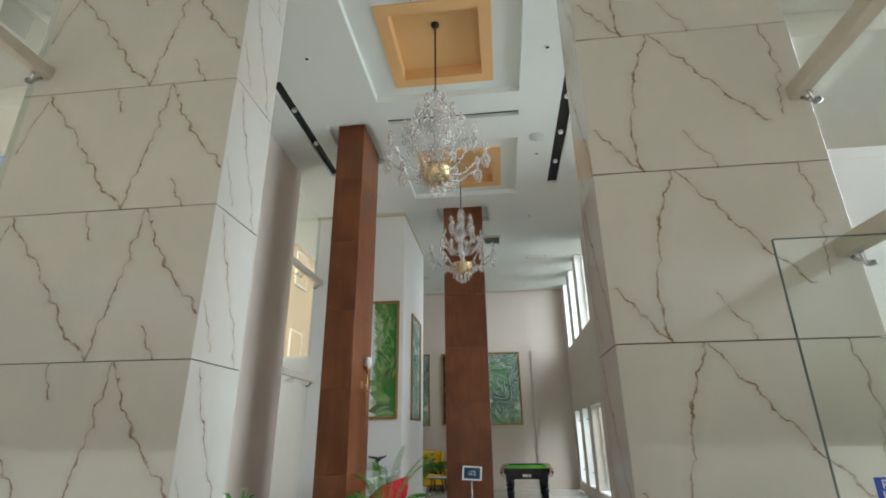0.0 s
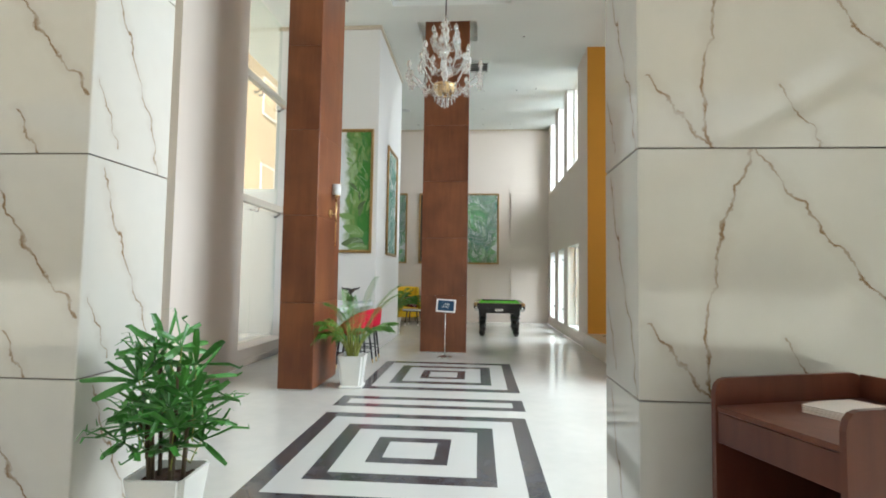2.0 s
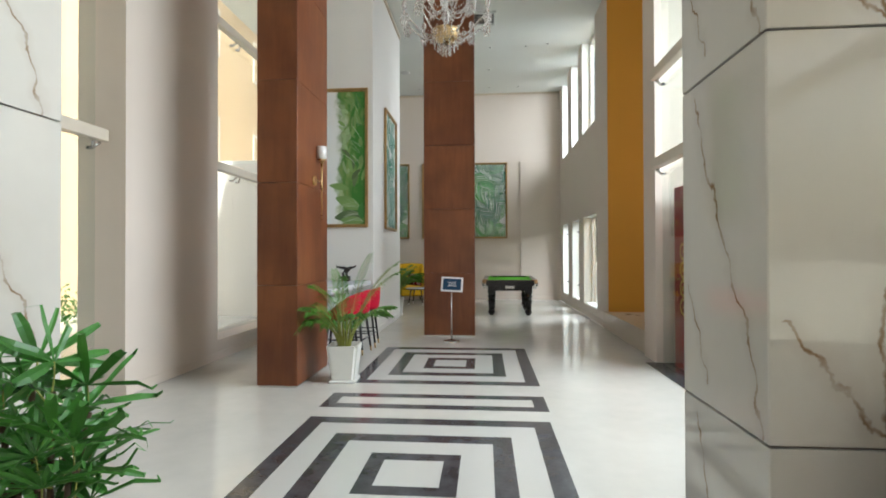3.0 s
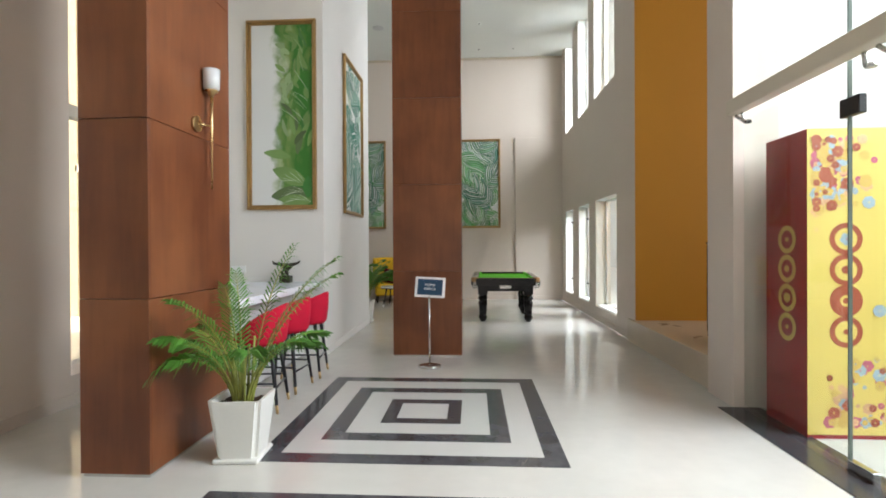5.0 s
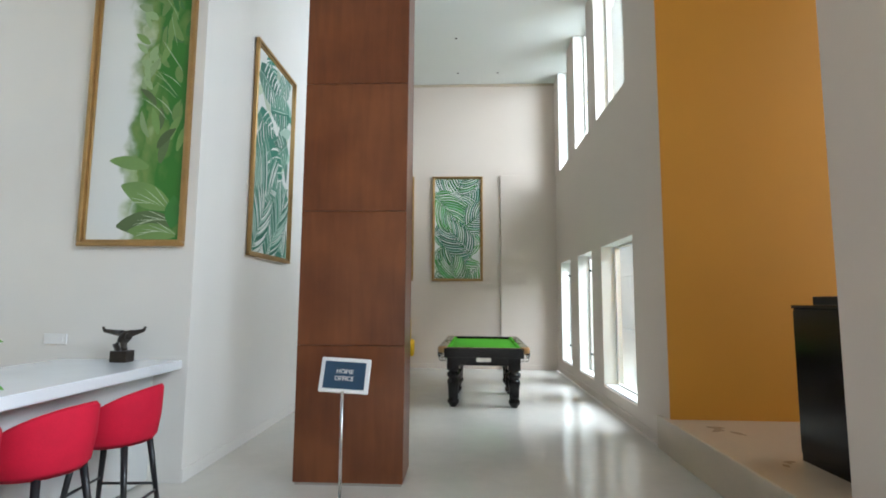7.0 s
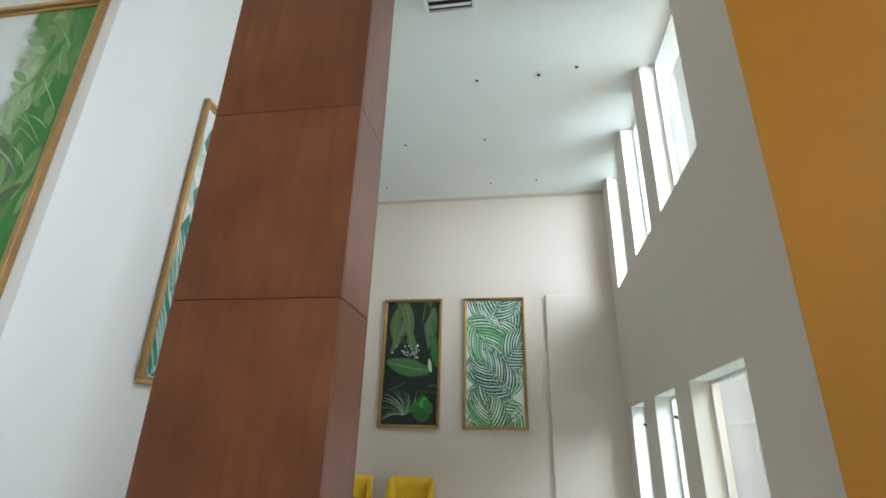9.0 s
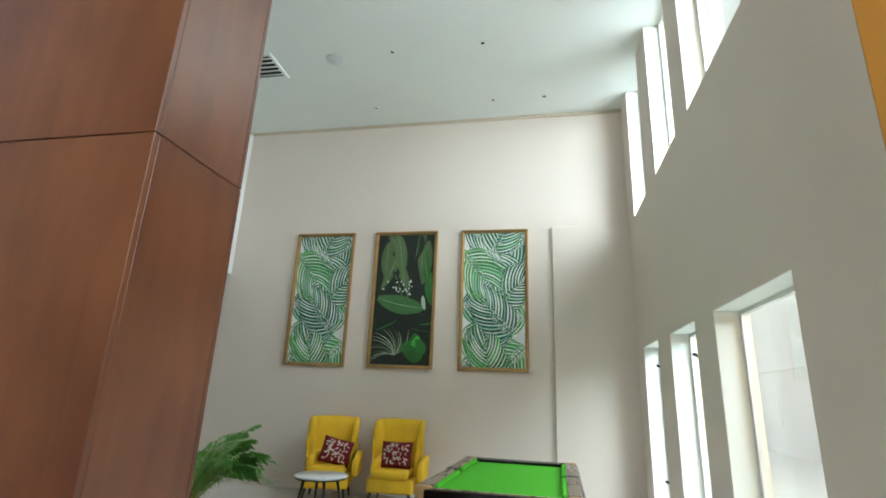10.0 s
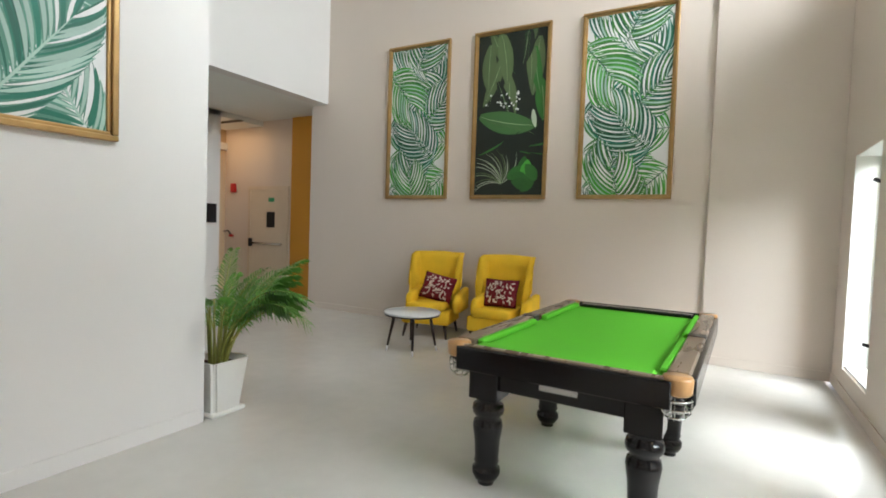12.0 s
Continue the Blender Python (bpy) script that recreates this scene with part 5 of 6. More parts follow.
armchair(pose(-2.24, 16.36, 0, 0, 0, 14))
armchair(pose(-1.27, 16.38, 0, 0, 0, 4))
cushion(pose(-2.16, 16.27, 0.462, -20, 12, 14), 1)
cushion(pose(-1.25, 16.31, 0.462, -20, 0, 4), 2)
ct = thing("coffee_table", pose(-1.93, 15.40, 0), "round white marble coffee table on dark splayed legs", "table")
part("tabletop", lathe([(0.0, 0.43), (0.31, 0.43), (0.325, 0.437), (0.325, 0.452), (0.315, 0.458), (0.0, 0.458)], 32), COUNTER_STONE, ct)
part("rim", lathe([(0.3, 0.415), (0.318, 0.415), (0.318, 0.43), (0.3, 0.43)], 32), WALNUT, ct)
for k in range(4):
    a = radians(35 + 90 * k)
    l = part("leg", tube([(0.2 * math.cos(a), 0.2 * math.sin(a), 0.43), (0.275 * math.cos(a), 0.275 * math.sin(a), 0.06)], [0.02, 0.013], 10), WALNUT, ct)
    part("ferrule", tube([(0.275 * math.cos(a), 0.275 * math.sin(a), 0.06), (0.287 * math.cos(a), 0.287 * math.sin(a), 0.0)], [0.0132, 0.011], 10), SIGN_WHITE, l, "white leg tip")

# ---- plants ----


def palm_frond(length, droop, leaflet, n, rng, curl=0.0):
    """An arching feather leaf that starts at the origin and leans along +x; returns its mesh."""
    bm = bmesh.new()
    pts = []
    for i in range(n + 1):
        t = i / n
        a = radians(78) - droop * t ** 1.5
        pts.append((pts[-1] if pts else Vector((0, 0, 0))) + (Vector((math.cos(a), math.sin(curl * t) * 0.4, math.sin(a))) * length / n if i else Vector()))
    add_tube(bm, pts, [0.009 * (1 - 0.75 * i / n) for i in range(n + 1)], 5, 0)
    for i in range(int(n * 0.38), n + 1):
        p = pts[i]
        d = (pts[min(i + 1, n)] - pts[i - 1]).normalized()
        side = d.cross(Vector((0, 0, 1))).normalized()
        t = (i - n * 0.38) / (n * 0.62)
        L = leaflet * (0.5 + 0.9 * math.sin(math.pi * (0.2 + 0.72 * t))) * 0.72
        for s in (-1, 1):
            out = (side * s * 0.85 + d * (0.5 + 0.5 * t) + Vector((0, 0, rng.uniform(0.05, 0.3)))).normalized()
            w = (d.cross(out)).normalized().cross(out) * 0.0058
            q0, q1, q2 = p, p + out * L * 0.5, p + out * L * 0.92 + Vector((0, 0, -L * rng.uniform(0.25, 0.6)))
            v = [bm.verts.new(x) for x in (q0 - w * 0.4, q0 + w * 0.4, q1 + w, q2, q1 - w)]
            f = bm.faces.new(v)
            f.material_index = 1
    return mesh_of("frond", bm, [STEM_GREEN, LEAF_PALM])


def square_planter(parent, w0, w1, h):
    bm = bmesh.new()
    ring = lambda w, z: [bm.verts.new((sx * w, sy * w, z)) for sx, sy in ((-1, -1), (1, -1), (1, 1), (-1, 1))]
    rs = [ring(w0, 0.02), ring(w1, h), ring(w1 - 0.018, h), ring(w1 - 0.03, h - 0.06)]
    bm.faces.new(rs[0][::-1])
    bm.faces.new(rs[3])
    for a, b in zip(rs, rs[1:]):
        for k in range(4):
            bm.faces.new((a[k], a[(k + 1) % 4], b[(k + 1) % 4], b[k]))
    bmesh.ops.recalc_face_normals(bm, faces=bm.faces)
    vert = [e for e in bm.edges if abs(e.verts[0].co.z - e.verts[1].co.z) > 0.1]
    bmesh.ops.bevel(bm, geom=vert, offset=0.03, segments=3, affect="EDGES")
    pot = part("pot", bm, POT_WHITE, parent, "white tapered square planter")
    bm = box(-w0 - 0.02, w0 + 0.02, -w0 - 0.02, w0 + 0.02, 0, 0.03, 0.008)
    part("saucer", bm, POT_WHITE, parent)
    bm = bmesh.new()
    bmesh.ops.create_grid(bm, x_segments=8, y_segments=8, size=w1 - 0.03, matrix=Matrix.Translation((0, 0, h - 0.05)))
    rng = random.Random(3)
    for v in bm.verts:
        v.co.z += rng.uniform(-0.01, 0.015)
    part("soil", bm, SOIL, pot)


def areca(at, seed, fronds, scale, label, lean=()):
    p = thing("areca_palm", at, label, "potted plant", "potted palms")
    square_planter(p, 0.125, 0.168, 0.40)
    rng = random.Random(seed)
    for k in range(fronds if type(fronds) is int else 0):
        a = (lean[0] + lean[1] * (k / fronds - 0.5) if lean else 360 * k / fronds) + rng.uniform(-20, 20)
        L = rng.uniform(0.75, 1.15) * scale
        me = palm_frond(L, rng.uniform(0.5, 2.1), rng.uniform(0.17, 0.24) * scale, 36, rng, rng.uniform(-1, 1))
        r = rng.uniform(0.02, 0.07)
        part("frond", me, None, p, "", pose(r * math.cos(radians(a)), r * math.sin(radians(a)), 0.34, 0, rng.uniform(-8, 4), a))
    for a, L, droop, leaflet in (() if type(fronds) is int else fronds):
        me = palm_frond(L, droop, leaflet, 34, rng, rng.uniform(-0.5, 0.5))
        r = rng.uniform(0.02, 0.06)
        part("frond", me, None, p, "", pose(r * math.cos(radians(a)), r * math.sin(radians(a)), 0.34, 0, rng.uniform(-5, 3), a))
    for k in range(12):
        a = rng.uniform(0, 6.28)
        part("cane", tube([(0.05 * math.cos(a), 0.05 * math.sin(a), 0.33), (0.075 * math.cos(a), 0.075 * math.sin(a), rng.uniform(0.6, 0.85))], [0.011, 0.006], 7), STEM_GREEN, p)
    return p


areca(pose(-1.63, 7.14, 0, 0, 0, 4), 7, [(185, 0.72, 1.9, 0.21), (160, 0.76, 1.5, 0.21), (172, 0.66, 2.2, 0.18), (205, 0.66, 2.1, 0.20), (230, 0.70, 1.3, 0.20), (250, 0.86, 0.9, 0.20), (62, 1.12, 0.55, 0.17), (20, 1.14, 0.75, 0.14),
    (35, 1.05, 0.9, 0.14), (352, 0.74, 1.4, 0.16), (12, 0.66, 1.8, 0.16), (330, 0.68, 1.4, 0.17), (112, 0.95, 0.6, 0.19), (300, 0.68, 1.5, 0.19), (275, 0.90, 0.6, 0.19), (140, 0.56, 2.3, 0.13)], 0.98, "areca palm with arching fronds in a white square planter")
areca(pose(-2.10, 12.99, 0, 0, 0, 3), 12, 24, 0.88, "bushy areca palm in a white square planter", (62, 150))


def fan_leaf(rng):
    """A lady-palm leaf: blunt fingers spread from the end of a stalk along +x."""
    bm = bmesh.new()
    add_tube(bm, [(0, 0, 0), (0.05, 0, 0.03), (0.10, 0, 0.05)], [0.004, 0.003, 0.003], 5, 0)
    hub = Vector((0.10, 0, 0.05))
    n = rng.choice((5, 6, 7, 8))
    for k in range(n):
        a = radians(-95 + 190 * k / (n - 1)) + rng.uniform(-0.08, 0.08)
        L, w = rng.uniform(0.19, 0.29), rng.uniform(0.009, 0.022)
        d = Vector((math.cos(a), math.sin(a), 0.0))
        s = Vector((-d.y, d.x, 0))
        rows = []
        for t, k2 in ((0.0, 0.25), (0.35, 0.9), (0.7, 1.0), (0.95, 0.65), (1.0, 0.35)):
            c = hub + d * L * t + Vector((0, 0, 0.05 * t - 0.07 * t * t * rng.uniform(0.2, 1.3)))
            rows.append([bm.verts.new(c - s * w * k2), bm.verts.new(c + Vector((0, 0, -0.004))), bm.verts.new(c + s * w * k2)])
        for r0, r1 in zip(rows, rows[1:]):
            for j in (0, 1):
                f = bm.faces.new((r0[j], r0[j + 1], r1[j + 1], r1[j]))
                f.material_index = 1
    return mesh_of("leaf", bm, [STEM_GREEN, LEAF_DARK])


lp = thing("lady_palm", pose(-1.71, 3.47, 0, 0, 0, 3), "bushy lady palm with dark fan leaves in a white square planter", "potted plant")
square_planter(lp, 0.125, 0.162, 0.33)
rng = random.Random(21)
leaves = [fan_leaf(rng) for _ in range(12)]
for k in range(9):
    a, r = rng.uniform(0, 6.28), rng.uniform(0.02, 0.10)
    top = rng.uniform(0.50, 0.92)
    x, y = r * math.cos(a), r * math.sin(a)
    cane = part("cane", tube([(x, y, 0.27), (x * 1.2, y * 1.2, 0.55), (x * 1.6, y * 1.6, top)], 0.011, 7), TRUNK_BROWN, lp)
    for j in range(5):
        z = top - 0.105 * j * rng.uniform(0.7, 1.1)
        if z < 0.36:
            continue
        part("leaf", rng.choice(leaves), None, lp, "", pose(x * 1.55, y * 1.55, z, rng.uniform(-25, 25), -66 + 17 * j + rng.uniform(-14, 14), rng.uniform(0, 360)))

# ---- sign stand ----


def words(name, text, size, mat, parent, at, extrude=0.0008):
    c = bpy.data.curves.new(name, "FONT")
    c.body, c.size, c.align_x, c.align_y, c.extrude, c.space_line = text, size, "CENTER", "CENTER", extrude, 1.1
    tmp = new("tmp", c)
    me = bpy.data.meshes.new_from_object(tmp.evaluated_get(bpy.context.evaluated_depsgraph_get()))
    bpy.data.objects.remove(tmp)
    me.materials.clear()
    me.materials.append(mat)
    return part(name, me, None, parent, "", at)


ss = thing("sign_stand", pose(-0.62, 9.60, 0), "slim steel sign stand with a white-framed dark blue sign", "sign")
part("base", lathe([(0.0, 0.0), (0.125, 0.0), (0.13, 0.008), (0.125, 0.02), (0.06, 0.035), (0.02, 0.045), (0.0, 0.045)], 28), STEEL, ss, "round polished steel base", smooth=True)
part("pole", tube([(0, 0, 0.04), (0, 0, 0.80)], 0.011, 12), STEEL, ss)
bm = box(-0.172, 0.172, -0.012, 0.012, 0, 0.235, 0.011, 3)
head = part("sign_frame", bm, SIGN_WHITE, ss, "rounded white plastic frame", pose(0, 0.01, 0.785, -14, 3, 0))
part("sign_face", box(-0.142, 0.142, -0.0145, -0.012, 0.027, 0.208, 0.001), SCREEN_BLUE, head, "dark blue sign face")
words("lettering", "HOME\nOFFICE", 0.042, SIGN_WHITE, head, pose(0, -0.0155, 0.118, 90, 0, 0))

# ---- entrance: glass leaf, desk ----
gl = thing("glass_door", pose(1.125, 2.05, 0), "frameless glass door leaf with a steel handle and push sticker", "door")
p = part("pane", box(0, 1.15, -0.006, 0.006, 0.01, 2.24, 0.001), DOOR_GLASS, gl)
p.visible_shadow = False
part("edge", box(-0.003, 0.0, -0.006, 0.006, 0.01, 2.24), GLASS_EDGE, gl, "greenish polished glass edge")
part("top_edge", box(0, 1.15, -0.006, 0.006, 2.2405, 2.2435), GLASS_EDGE, gl)
stk = part("push_sticker", box(-0.03, 0.03, -0.0085, -0.0065, -0.075, 0.075, 0.0005), SIGN_BLUE, gl, "blue push sticker", pose(0.15, 0, 1.28))
for i, ch_ in enumerate("PUSH"):
    words("letter", ch_, 0.04, SIGN_WHITE, stk, pose(0, -0.0092, 0.052 - 0.035 * i, 90, 0, 0))
for dx in (0.10, 0.20):
    part("handle", tube([(dx, -0.05, 0.75), (dx, -0.05, 1.17)], 0.014, 10), BRONZE, gl, "upright bar handle")
    for z in (0.8, 1.12):
        part("handle_fixing", tube([(dx, -0.05, z), (dx, -0.006, z)], 0.009, 8), STEEL, gl)
part("patch_fitting", box(1.0, 1.15, -0.02, 0.02, 0.0, 0.06, 0.003), STEEL, gl)

dk = thing("reception_desk", pose(1.37, 2.82, 0, 0, 0, 18), "small reddish-brown veneered desk with raised rounded sides", "desk")


def side_panel(x0, x1, y, t, z1):
    bm = bmesh.new()
    r = 0.06
    out = [(x0, 0), (x1, 0)] + [(x1 - r + r * math.sin(a), z1 - r + r * math.cos(a)) for a in (1.571, 1.0, 0.5, 0.0)] + [(x0 + r - r * math.sin(a), z1 - r + r * math.cos(a)) for a in (0.0, 0.5, 1.0, 1.571)]
    f = bm.faces.new([bm.verts.new((a, y, b)) for a, b in out])
    e = bmesh.ops.extrude_face_region(bm, geom=[f])
    bmesh.ops.translate(bm, verts=[v for v in e["geom"] if isinstance(v, bmesh.types.BMVert)], vec=(0, t, 0))
    bmesh.ops.recalc_face_normals(bm, faces=bm.faces)
    return bm


part("side_panel", side_panel(-0.40, 0.38, -0.27, 0.022, 1.0), DESK_WOOD, dk)
part("side_panel", side_panel(-0.40, 0.38, 0.25, 0.022, 1.0), DESK_WOOD, dk)
part("back_panel", box(0.36, 0.38, -0.248, 0.25, 0.0, 0.992), DESK_WOOD, dk)
part("desktop", box(-0.395, 0.36, -0.248, 0.25, 0.868, 0.89, 0.003), DESK_WOOD, dk)
part("drawer_front", box(-0.392, -0.374, -0.246, 0.248, 0.745, 0.866, 0.003), DESK_WOOD, dk)
part("shelf", box(-0.37, 0.36, -0.248, 0.25, 0.30, 0.32), DESK_WOOD, dk)
np_ = thing("newspaper", pose(1.43, 2.86, 0.912, 0, 0, 30), "folded pale newspaper on the desk", "newspaper")
for i in range(4):
    bm = bmesh.new()
    bmesh.ops.create_grid(bm, x_segments=10, y_segments=4, size=0.5)
    for v in bm.verts:
        v.co = (v.co.x * (0.36 - 0.02 * i), v.co.y * 0.25 + 0.006 * i, 0.006 * i - 0.018 + 0.010 * math.sin(v.co.x * 3 + i) * (v.co.x + 0.5))
    o = part("sheet", bm, PAPER, np_)
    sd = o.modifiers.new("thick", "SOLIDIFY")
    sd.thickness = 0.004

# ---- printed gift box outside the glass ----
gb = thing("display_box", pose(2.22, 7.62, -0.004), "tall crimson and yellow printed display box outside the glass", "display box")
part("body", box(0.004, 1.25, 0.004, 0.49, 0, 2.17), KIOSK_RED, gb)
red = part("red_panel", box(0, 0.004, 0, 0.49, 0, 2.18, 0.001), KIOSK_RED, gb, "crimson side panel")
yel = part("yellow_panel", box(0.0, 1.25, -0.004, 0, 0.03, 2.18, 0.001), KIOSK_YELLOW, gb, "yellow front panel")


def ring_print(parent, mat, at, r, hole, seed):
    bm = bmesh.new()
    n = 28
    o = [bm.verts.new((r * math.cos(6.2832 * k / n), 0, r * math.sin(6.2832 * k / n))) for k in range(n)]
    i = [bm.verts.new((hole * math.cos(6.2832 * k / n), 0, hole * math.sin(6.2832 * k / n))) for k in range(n)]
    for k in range(n):
        bm.faces.new((o[k], o[(k + 1) % n], i[(k + 1) % n], i[k]))
    if hole > 0.03:
        d = hole * (0.28 + 0.3 * (seed % 3) / 2)
        bm.faces.new([bm.verts.new((d * math.cos(6.2832 * k / 16), 0, d * 0.9 * math.sin(6.2832 * k / 16))) for k in range(16)])
    return part("ring_motif", bm, mat, parent, "", at)


for k in range(4):
    z = 1.405 - 0.217 * k
    ring_print(red, PRINT_GOLD, pose(-0.0012, 0.225, z, 0, 0, -90), 0.105, 0.068, k)
    ring_print(yel, PRINT_BROWN, pose(0.26, -0.0052, z), 0.112, 0.075 if k != 2 else 0.04, k)
rng = random.Random(8)
for cx, cz, n, spread in ((0.16, 1.93, 90, 0.17), (0.55, 0.30, 110, 0.22), (0.1, 1.72, 30, 0.08)):
    for mi, mat in enumerate((PRINT_PINK, PRINT_ORANGE, PRINT_BLUE, PRINT_GOLD, PRINT_BROWN)):
        bm = bmesh.new()
        for _ in range(n // 5):
            x, z, r = min(max(cx + rng.gauss(0, spread), 0.06), 1.19), min(max(cz + rng.gauss(0, spread), 0.12), 2.1), rng.uniform(0.012, 0.045)
            y = -0.0052 - 0.0006 * mi - rng.uniform(0, 0.0005)
            m = rng.choice((5, 6, 7))
            for p_ in range(m):
                a = 6.2832 * p_ / m + r * 50
                c = Vector((x + r * 0.6 * math.cos(a), y - 0.00005 * p_, z + r * 0.6 * math.sin(a)))
                bm.faces.new([bm.verts.new(c + Vector((r * 0.5 * math.cos(b), 0, r * 0.5 * math.sin(b)))) for b in (0, 1.05, 2.1, 3.14, 4.2, 5.25)])
        o = part("flower_print", bm, mat, yel, "printed flower cluster")
        o["kind"] = "stuff"

# ---- alcove cabinet, sconce ----
cb = thing("cabinet", pose(2.58, 9.36, 0.31), "tall black cabinet in the ochre alcove", "cabinet")
part("body", box(0.01, 0.46, 0.01, 0.585, 0.0, 1.065, 0.004), BLACK_LACQUER, cb)
part("top", box(0, 0.48, 0, 0.595, 1.065, 1.09, 0.004), BLACK_LACQUER, cb)
part("door", box(0.0, 0.01, 0.02, 0.575, 0.06, 1.045, 0.002), BLACK_LACQUER, cb)
bx = thing("black_box", pose(2.78, 9.66, 1.40), "small black box on the cabinet", "box")
part("body", box(-0.16, 0.16, -0.12, 0.12, 0, 0.06, 0.006), BLACK_METAL, bx)

sc = thing("wall_sconce", pose(-2.028, 7.30, 2.217), "slim brass wall sconce with a ribbed glass cup", "wall lamp")
part("back_plate", tube([(0.0, 0, 0), (0.018, 0, 0)], 0.055, 20), BRASS, sc)
part("bracket", tube([(0.015, 0, 0), (0.04, 0.045, 0.0), (0.05, 0.115, 0.01)], 0.008, 8), BRASS, sc)
part("rod", tube([(0.05, 0.12, 0.26), (0.05, 0.12, 0.0), (0.05, 0.12, -0.44)], [0.012, 0.011, 0.005], 10), BRASS, sc)
part("collar", lathe([(0.0, 0.0), (0.02, 0.0), (0.025, 0.02), (0.045, 0.03), (0.045, 0.04), (0.0, 0.04)], 16, (0.05, 0.12, 0.225)), BRASS, sc)
part("shade", lathe([(0.03, 0.265), (0.055, 0.27), (0.06, 0.41), (0.056, 0.41), (0.051, 0.275), (0.0, 0.273)], 14, (0.05, 0.12, 0)), RIBBED_GLASS, sc, "ribbed clear glass cup")

# ---- counter top things ----
sb = thing("figurine", pose(-2.40, 9.93, 0.935), "dark bronze figurine with outstretched arms on a block", "statue")
bm = box(-0.065, 0.065, -0.05, 0.05, 0, 0.085, 0.004)
add_tube(bm, [(-0.03, 0, 0.08), (-0.055, 0.0, 0.13), (-0.02, 0.0, 0.165)], [0.022, 0.024, 0.026], 8)
add_tube(bm, [(0.02, 0, 0.08), (0.01, 0.0, 0.12), (0.0, 0.0, 0.17)], [0.02, 0.022, 0.03], 8)
add_tube(bm, [(-0.01, 0, 0.15), (0.02, 0, 0.19), (0.045, -0.005, 0.215)], [0.035, 0.045, 0.03], 10)
add_tube(bm, [(-0.01, 0, 0.212), (-0.08, 0, 0.222), (-0.15, 0, 0.232), (-0.165, 0, 0.262)], [0.028, 0.02, 0.014, 0.009], 8)
add_tube(bm, [(0.05, 0, 0.212), (0.10, 0, 0.222), (0.155, 0, 0.238), (0.172, 0, 0.265)], [0.028, 0.02, 0.014, 0.009], 8)
add_lathe(bm, [(0.0, -0.028), (0.022, -0.018), (0.026, 0.0), (0.02, 0.02), (0.0, 0.028)], 10, (0.055, -0.02, 0.19))
# the figure is one plain cast piece
part("cast", bm, BRONZE, sb)
tr = thing("tray", pose(-2.75, 8.72, 0.935, 0, 0, 20), "black shallow tray on the white counter", "tray")
part("dish", lathe([(0.0, 0.0), (0.13, 0.0), (0.16, 0.02), (0.165, 0.04), (0.155, 0.04), (0.13, 0.015), (0.0, 0.012)], 24), BLACK_METAL, tr)
part("handle", tube([(0.15, 0, 0.03), (0.2, 0.02, 0.06), (0.15, 0.05, 0.035)], 0.008, 6), BLACK_METAL, tr)

sp_ = thing("socket_plate", pose(-3.070, 10.098, 1.088), "white double socket plate on the wall above the counter", "socket")
part("plate", box(-0.095, 0.095, -0.012, 0, -0.043, 0.043, 0.003, 2), SIGN_WHITE, sp_)
for sx in (-1, 1):
    part("switch", box(sx * 0.047 - 0.02, sx * 0.047 + 0.02, -0.016, -0.012, -0.02, 0.02, 0.001), SIGN_WHITE, sp_)

# ---- corridor ----
fd = thing("door_1", pose(-6.70, 17.498, 0), "cream fire door with a push bar and small vision panel", "door")
fd["kind"] = "structure"
part("door_frame", wall_with_holes("y", -0.03, 0, -0.56, 0.56, 0, 2.12, [(-0.49, 0.49, 0, 2.05)]), DOOR_PAINT, fd)
part("leaf", box(-0.485, 0.485, -0.022, 0.0, 0.01, 2.045, 0.002), DOOR_PAINT, fd)
part("push_bar", tube([(-0.42, -0.055, 1.0), (0.42, -0.055, 1.0)], 0.022, 10), STEEL, fd)
part("bar_box", box(-0.48, -0.42, -0.08, -0.022, 0.93, 1.09, 0.004), BLACK_METAL, fd)
part("vision_panel", box(-0.02, 0.20, -0.026, -0.022, 1.32, 1.62), BLACK_SLOT, fd, "dark wired-glass vision panel")
part("notice", box(0.02, 0.18, -0.0255, -0.022, 1.82, 1.90), EXIT_GREEN, fd, "small green exit notice")
al = thing("alarm_call_point", pose(-7.72, 17.5, 2.1), "red fire alarm sounder on the corridor wall", "alarm")
part("body", box(-0.07, 0.07, -0.05, 0, -0.09, 0.09, 0.01), ALARM_RED, al)
al2 = thing("hose_valve", pose(-7.72, 17.5, 1.12), "small red valve on a wall bracket", "valve")
part("bracket", tube([(-0.3, -0.02, 0.08), (-0.1, -0.06, 0.1), (0, -0.06, 0.02)], 0.015, 8), BLACK_METAL, al2)
part("wheel", lathe([(0.0, -0.03), (0.05, -0.02), (0.05, 0.02), (0.0, 0.03)], 14, (0, -0.06, 0)), ALARM_RED, al2)
tv = thing("wall_screen", pose(-6.897, 16.35, 1.55), "slim black wall screen in the passage", "screen")
part("body", box(0, 0.03, -0.12, 0.12, -0.17, 0.17, 0.004), BLACK_METAL, tv)
grl = thing("air_grille", pose(-7.3, 16.9, 3.298), "dark linear air grille in the corridor ceiling", "grille")
part("slot", box(-0.5, 0.5, -0.06, 0.06, -0.012, 0, 0.003), BLACK_SLOT, grl)

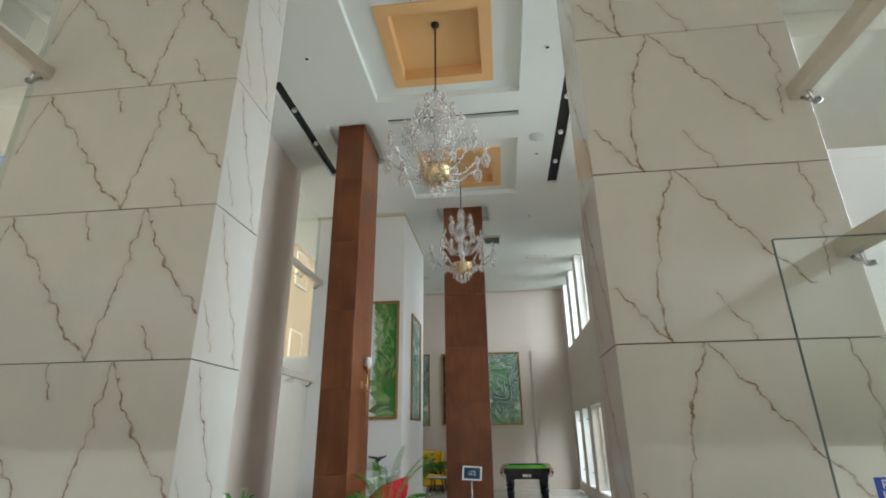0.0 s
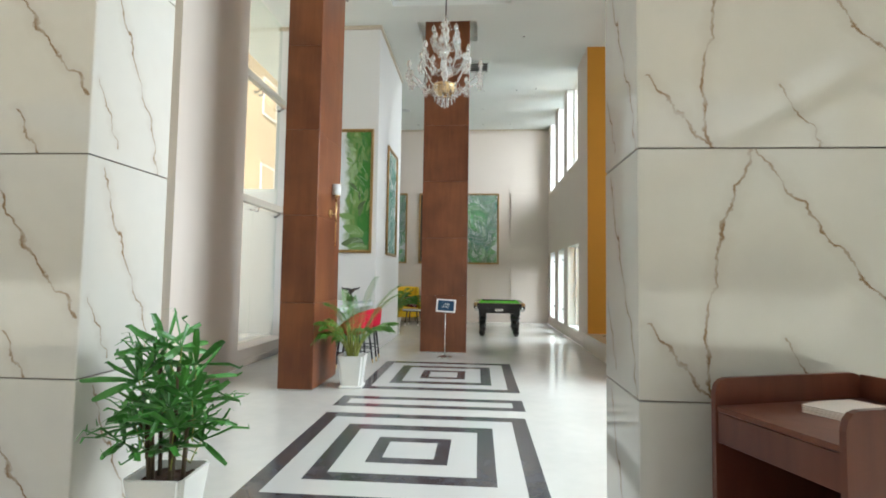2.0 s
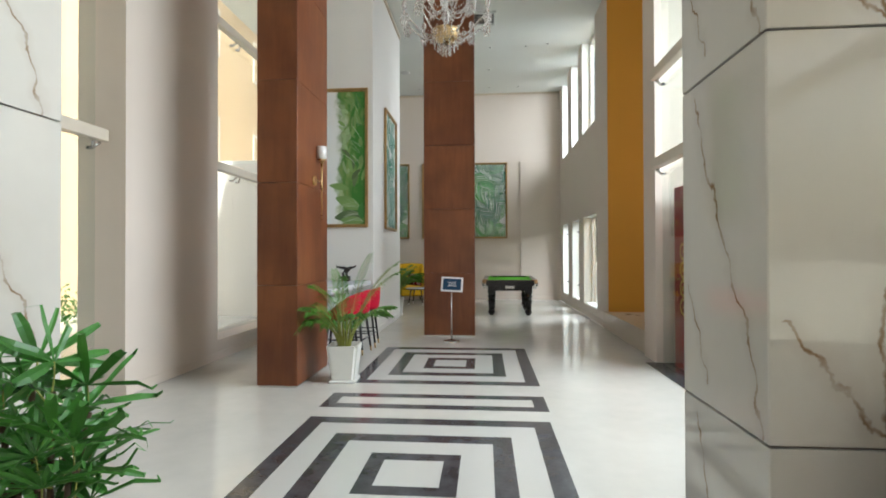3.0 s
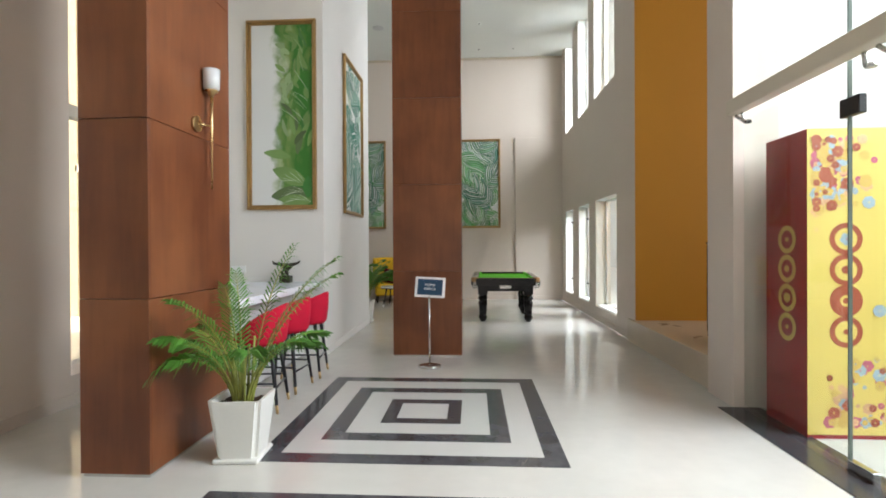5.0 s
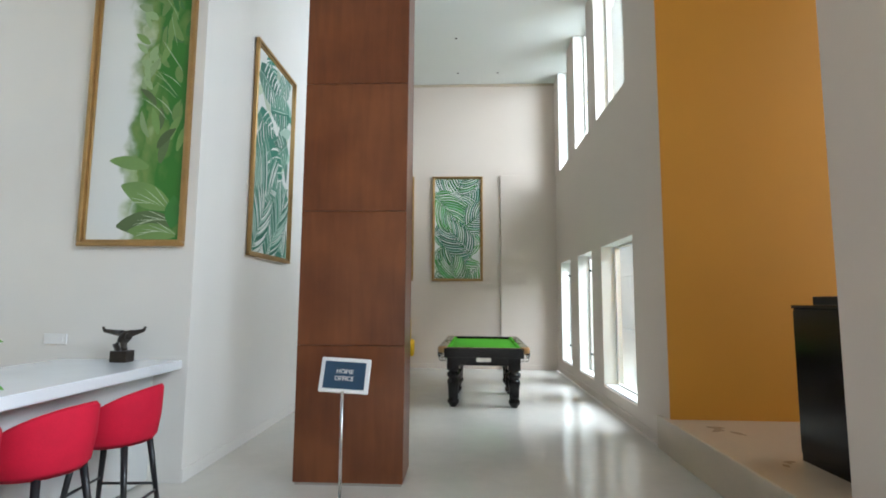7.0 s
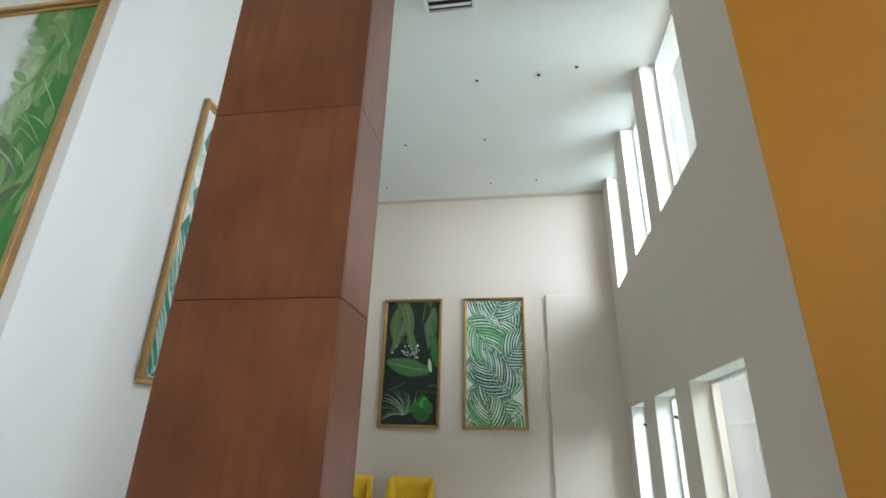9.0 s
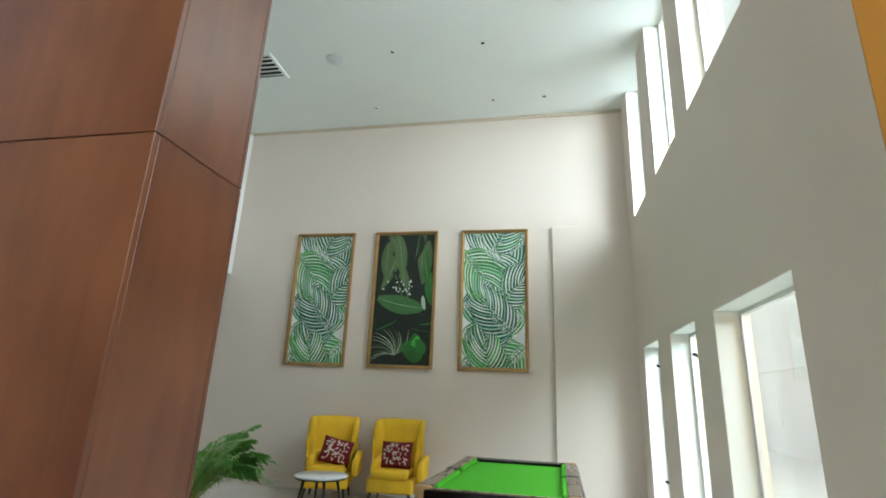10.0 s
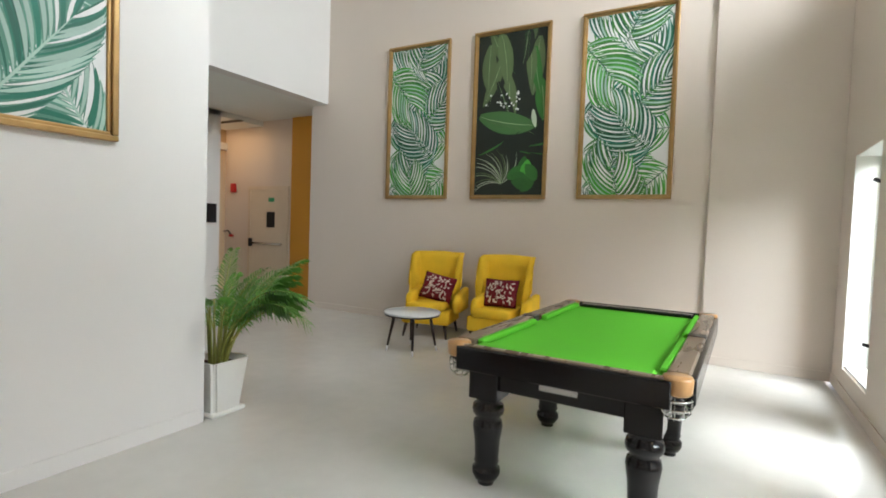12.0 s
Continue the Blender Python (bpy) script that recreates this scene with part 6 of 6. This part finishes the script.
# ---- ceiling fittings ----
dl = None
for x, y in ((-2.36, 5.11), (0.80, 5.3), (0.81, 7.93), (0.80, 10.64), (-1.28, 13.55), (0.04, 13.53), (0.87, 13.52), (1.36, 13.43), (-1.99, 16.36), (0.88, 16.36), (0.03, 14.94), (-1.29, 14.95), (0.04, 16.36), (-2.4, 9.2)):
    if dl is None:
        dl = thing("downlight", pose(x, y, H), "small round recessed ceiling downlight, unlit", "downlight", "ceiling downlights")
        part("ring", lathe([(0.026, 0.0), (0.045, -0.002), (0.045, -0.006), (0.026, -0.006), (0.025, 0.0)], 18), CEILING_PAINT, dl)
        part("lens", lathe([(0.0, -0.003), (0.027, -0.003), (0.027, -0.001), (0.0, -0.001)], 16), DARK_GAP, dl)
    else:
        copy_thing(dl, pose(x, y, H))
sp = thing("ceiling_speaker", pose(0.785, 7.38, H), "round grey ceiling speaker grille", "speaker")
part("grille", lathe([(0.0, -0.012), (0.11, -0.012), (0.125, -0.006), (0.13, 0.0), (0.0, 0.0)], 28), COUNTER_BASE, sp)
copy_thing(sp, pose(-2.2, 14.99, H))
vt = thing("ceiling_vent", pose(-0.15, 12.03, H), "square white ceiling air diffuser with slats", "vent")
bm = bmesh.new()
for q in ((-0.3, 0.3, -0.3, -0.25), (-0.3, 0.3, 0.25, 0.3), (-0.3, -0.25, -0.25, 0.25), (0.25, 0.3, -0.25, 0.25)):
    add_box(bm, *q, -0.035, 0.0, 0.004)
part("frame", bm, CEILING_PAINT, vt)
part("backing", box(-0.25, 0.25, -0.25, 0.25, -0.006, -0.001), BLACK_SLOT, vt)
for k in range(5):
    part("slat", box(-0.24, 0.24, -0.03, 0.03, -0.004, 0.004, 0.001), CEILING_PAINT, vt, "", pose(0, -0.19 + 0.095 * k, -0.022, 25, 0, 0))
copy_thing(vt, pose(-3.39, 15.0, H))
for x, y, n in ((1.175, 6.4, 3), (-2.98, 6.2, 2)):
    for k in range(n):
        s = thing("slot_spotlight", pose(x, y + 0.95 * k, H + 0.06), "small white spotlight in the ceiling slot", "spotlight", "spotlights in the slots")
        part("body", lathe([(0.0, -0.05), (0.035, -0.05), (0.04, -0.03), (0.035, 0.0), (0.0, 0.0)], 14), SIGN_WHITE, s)
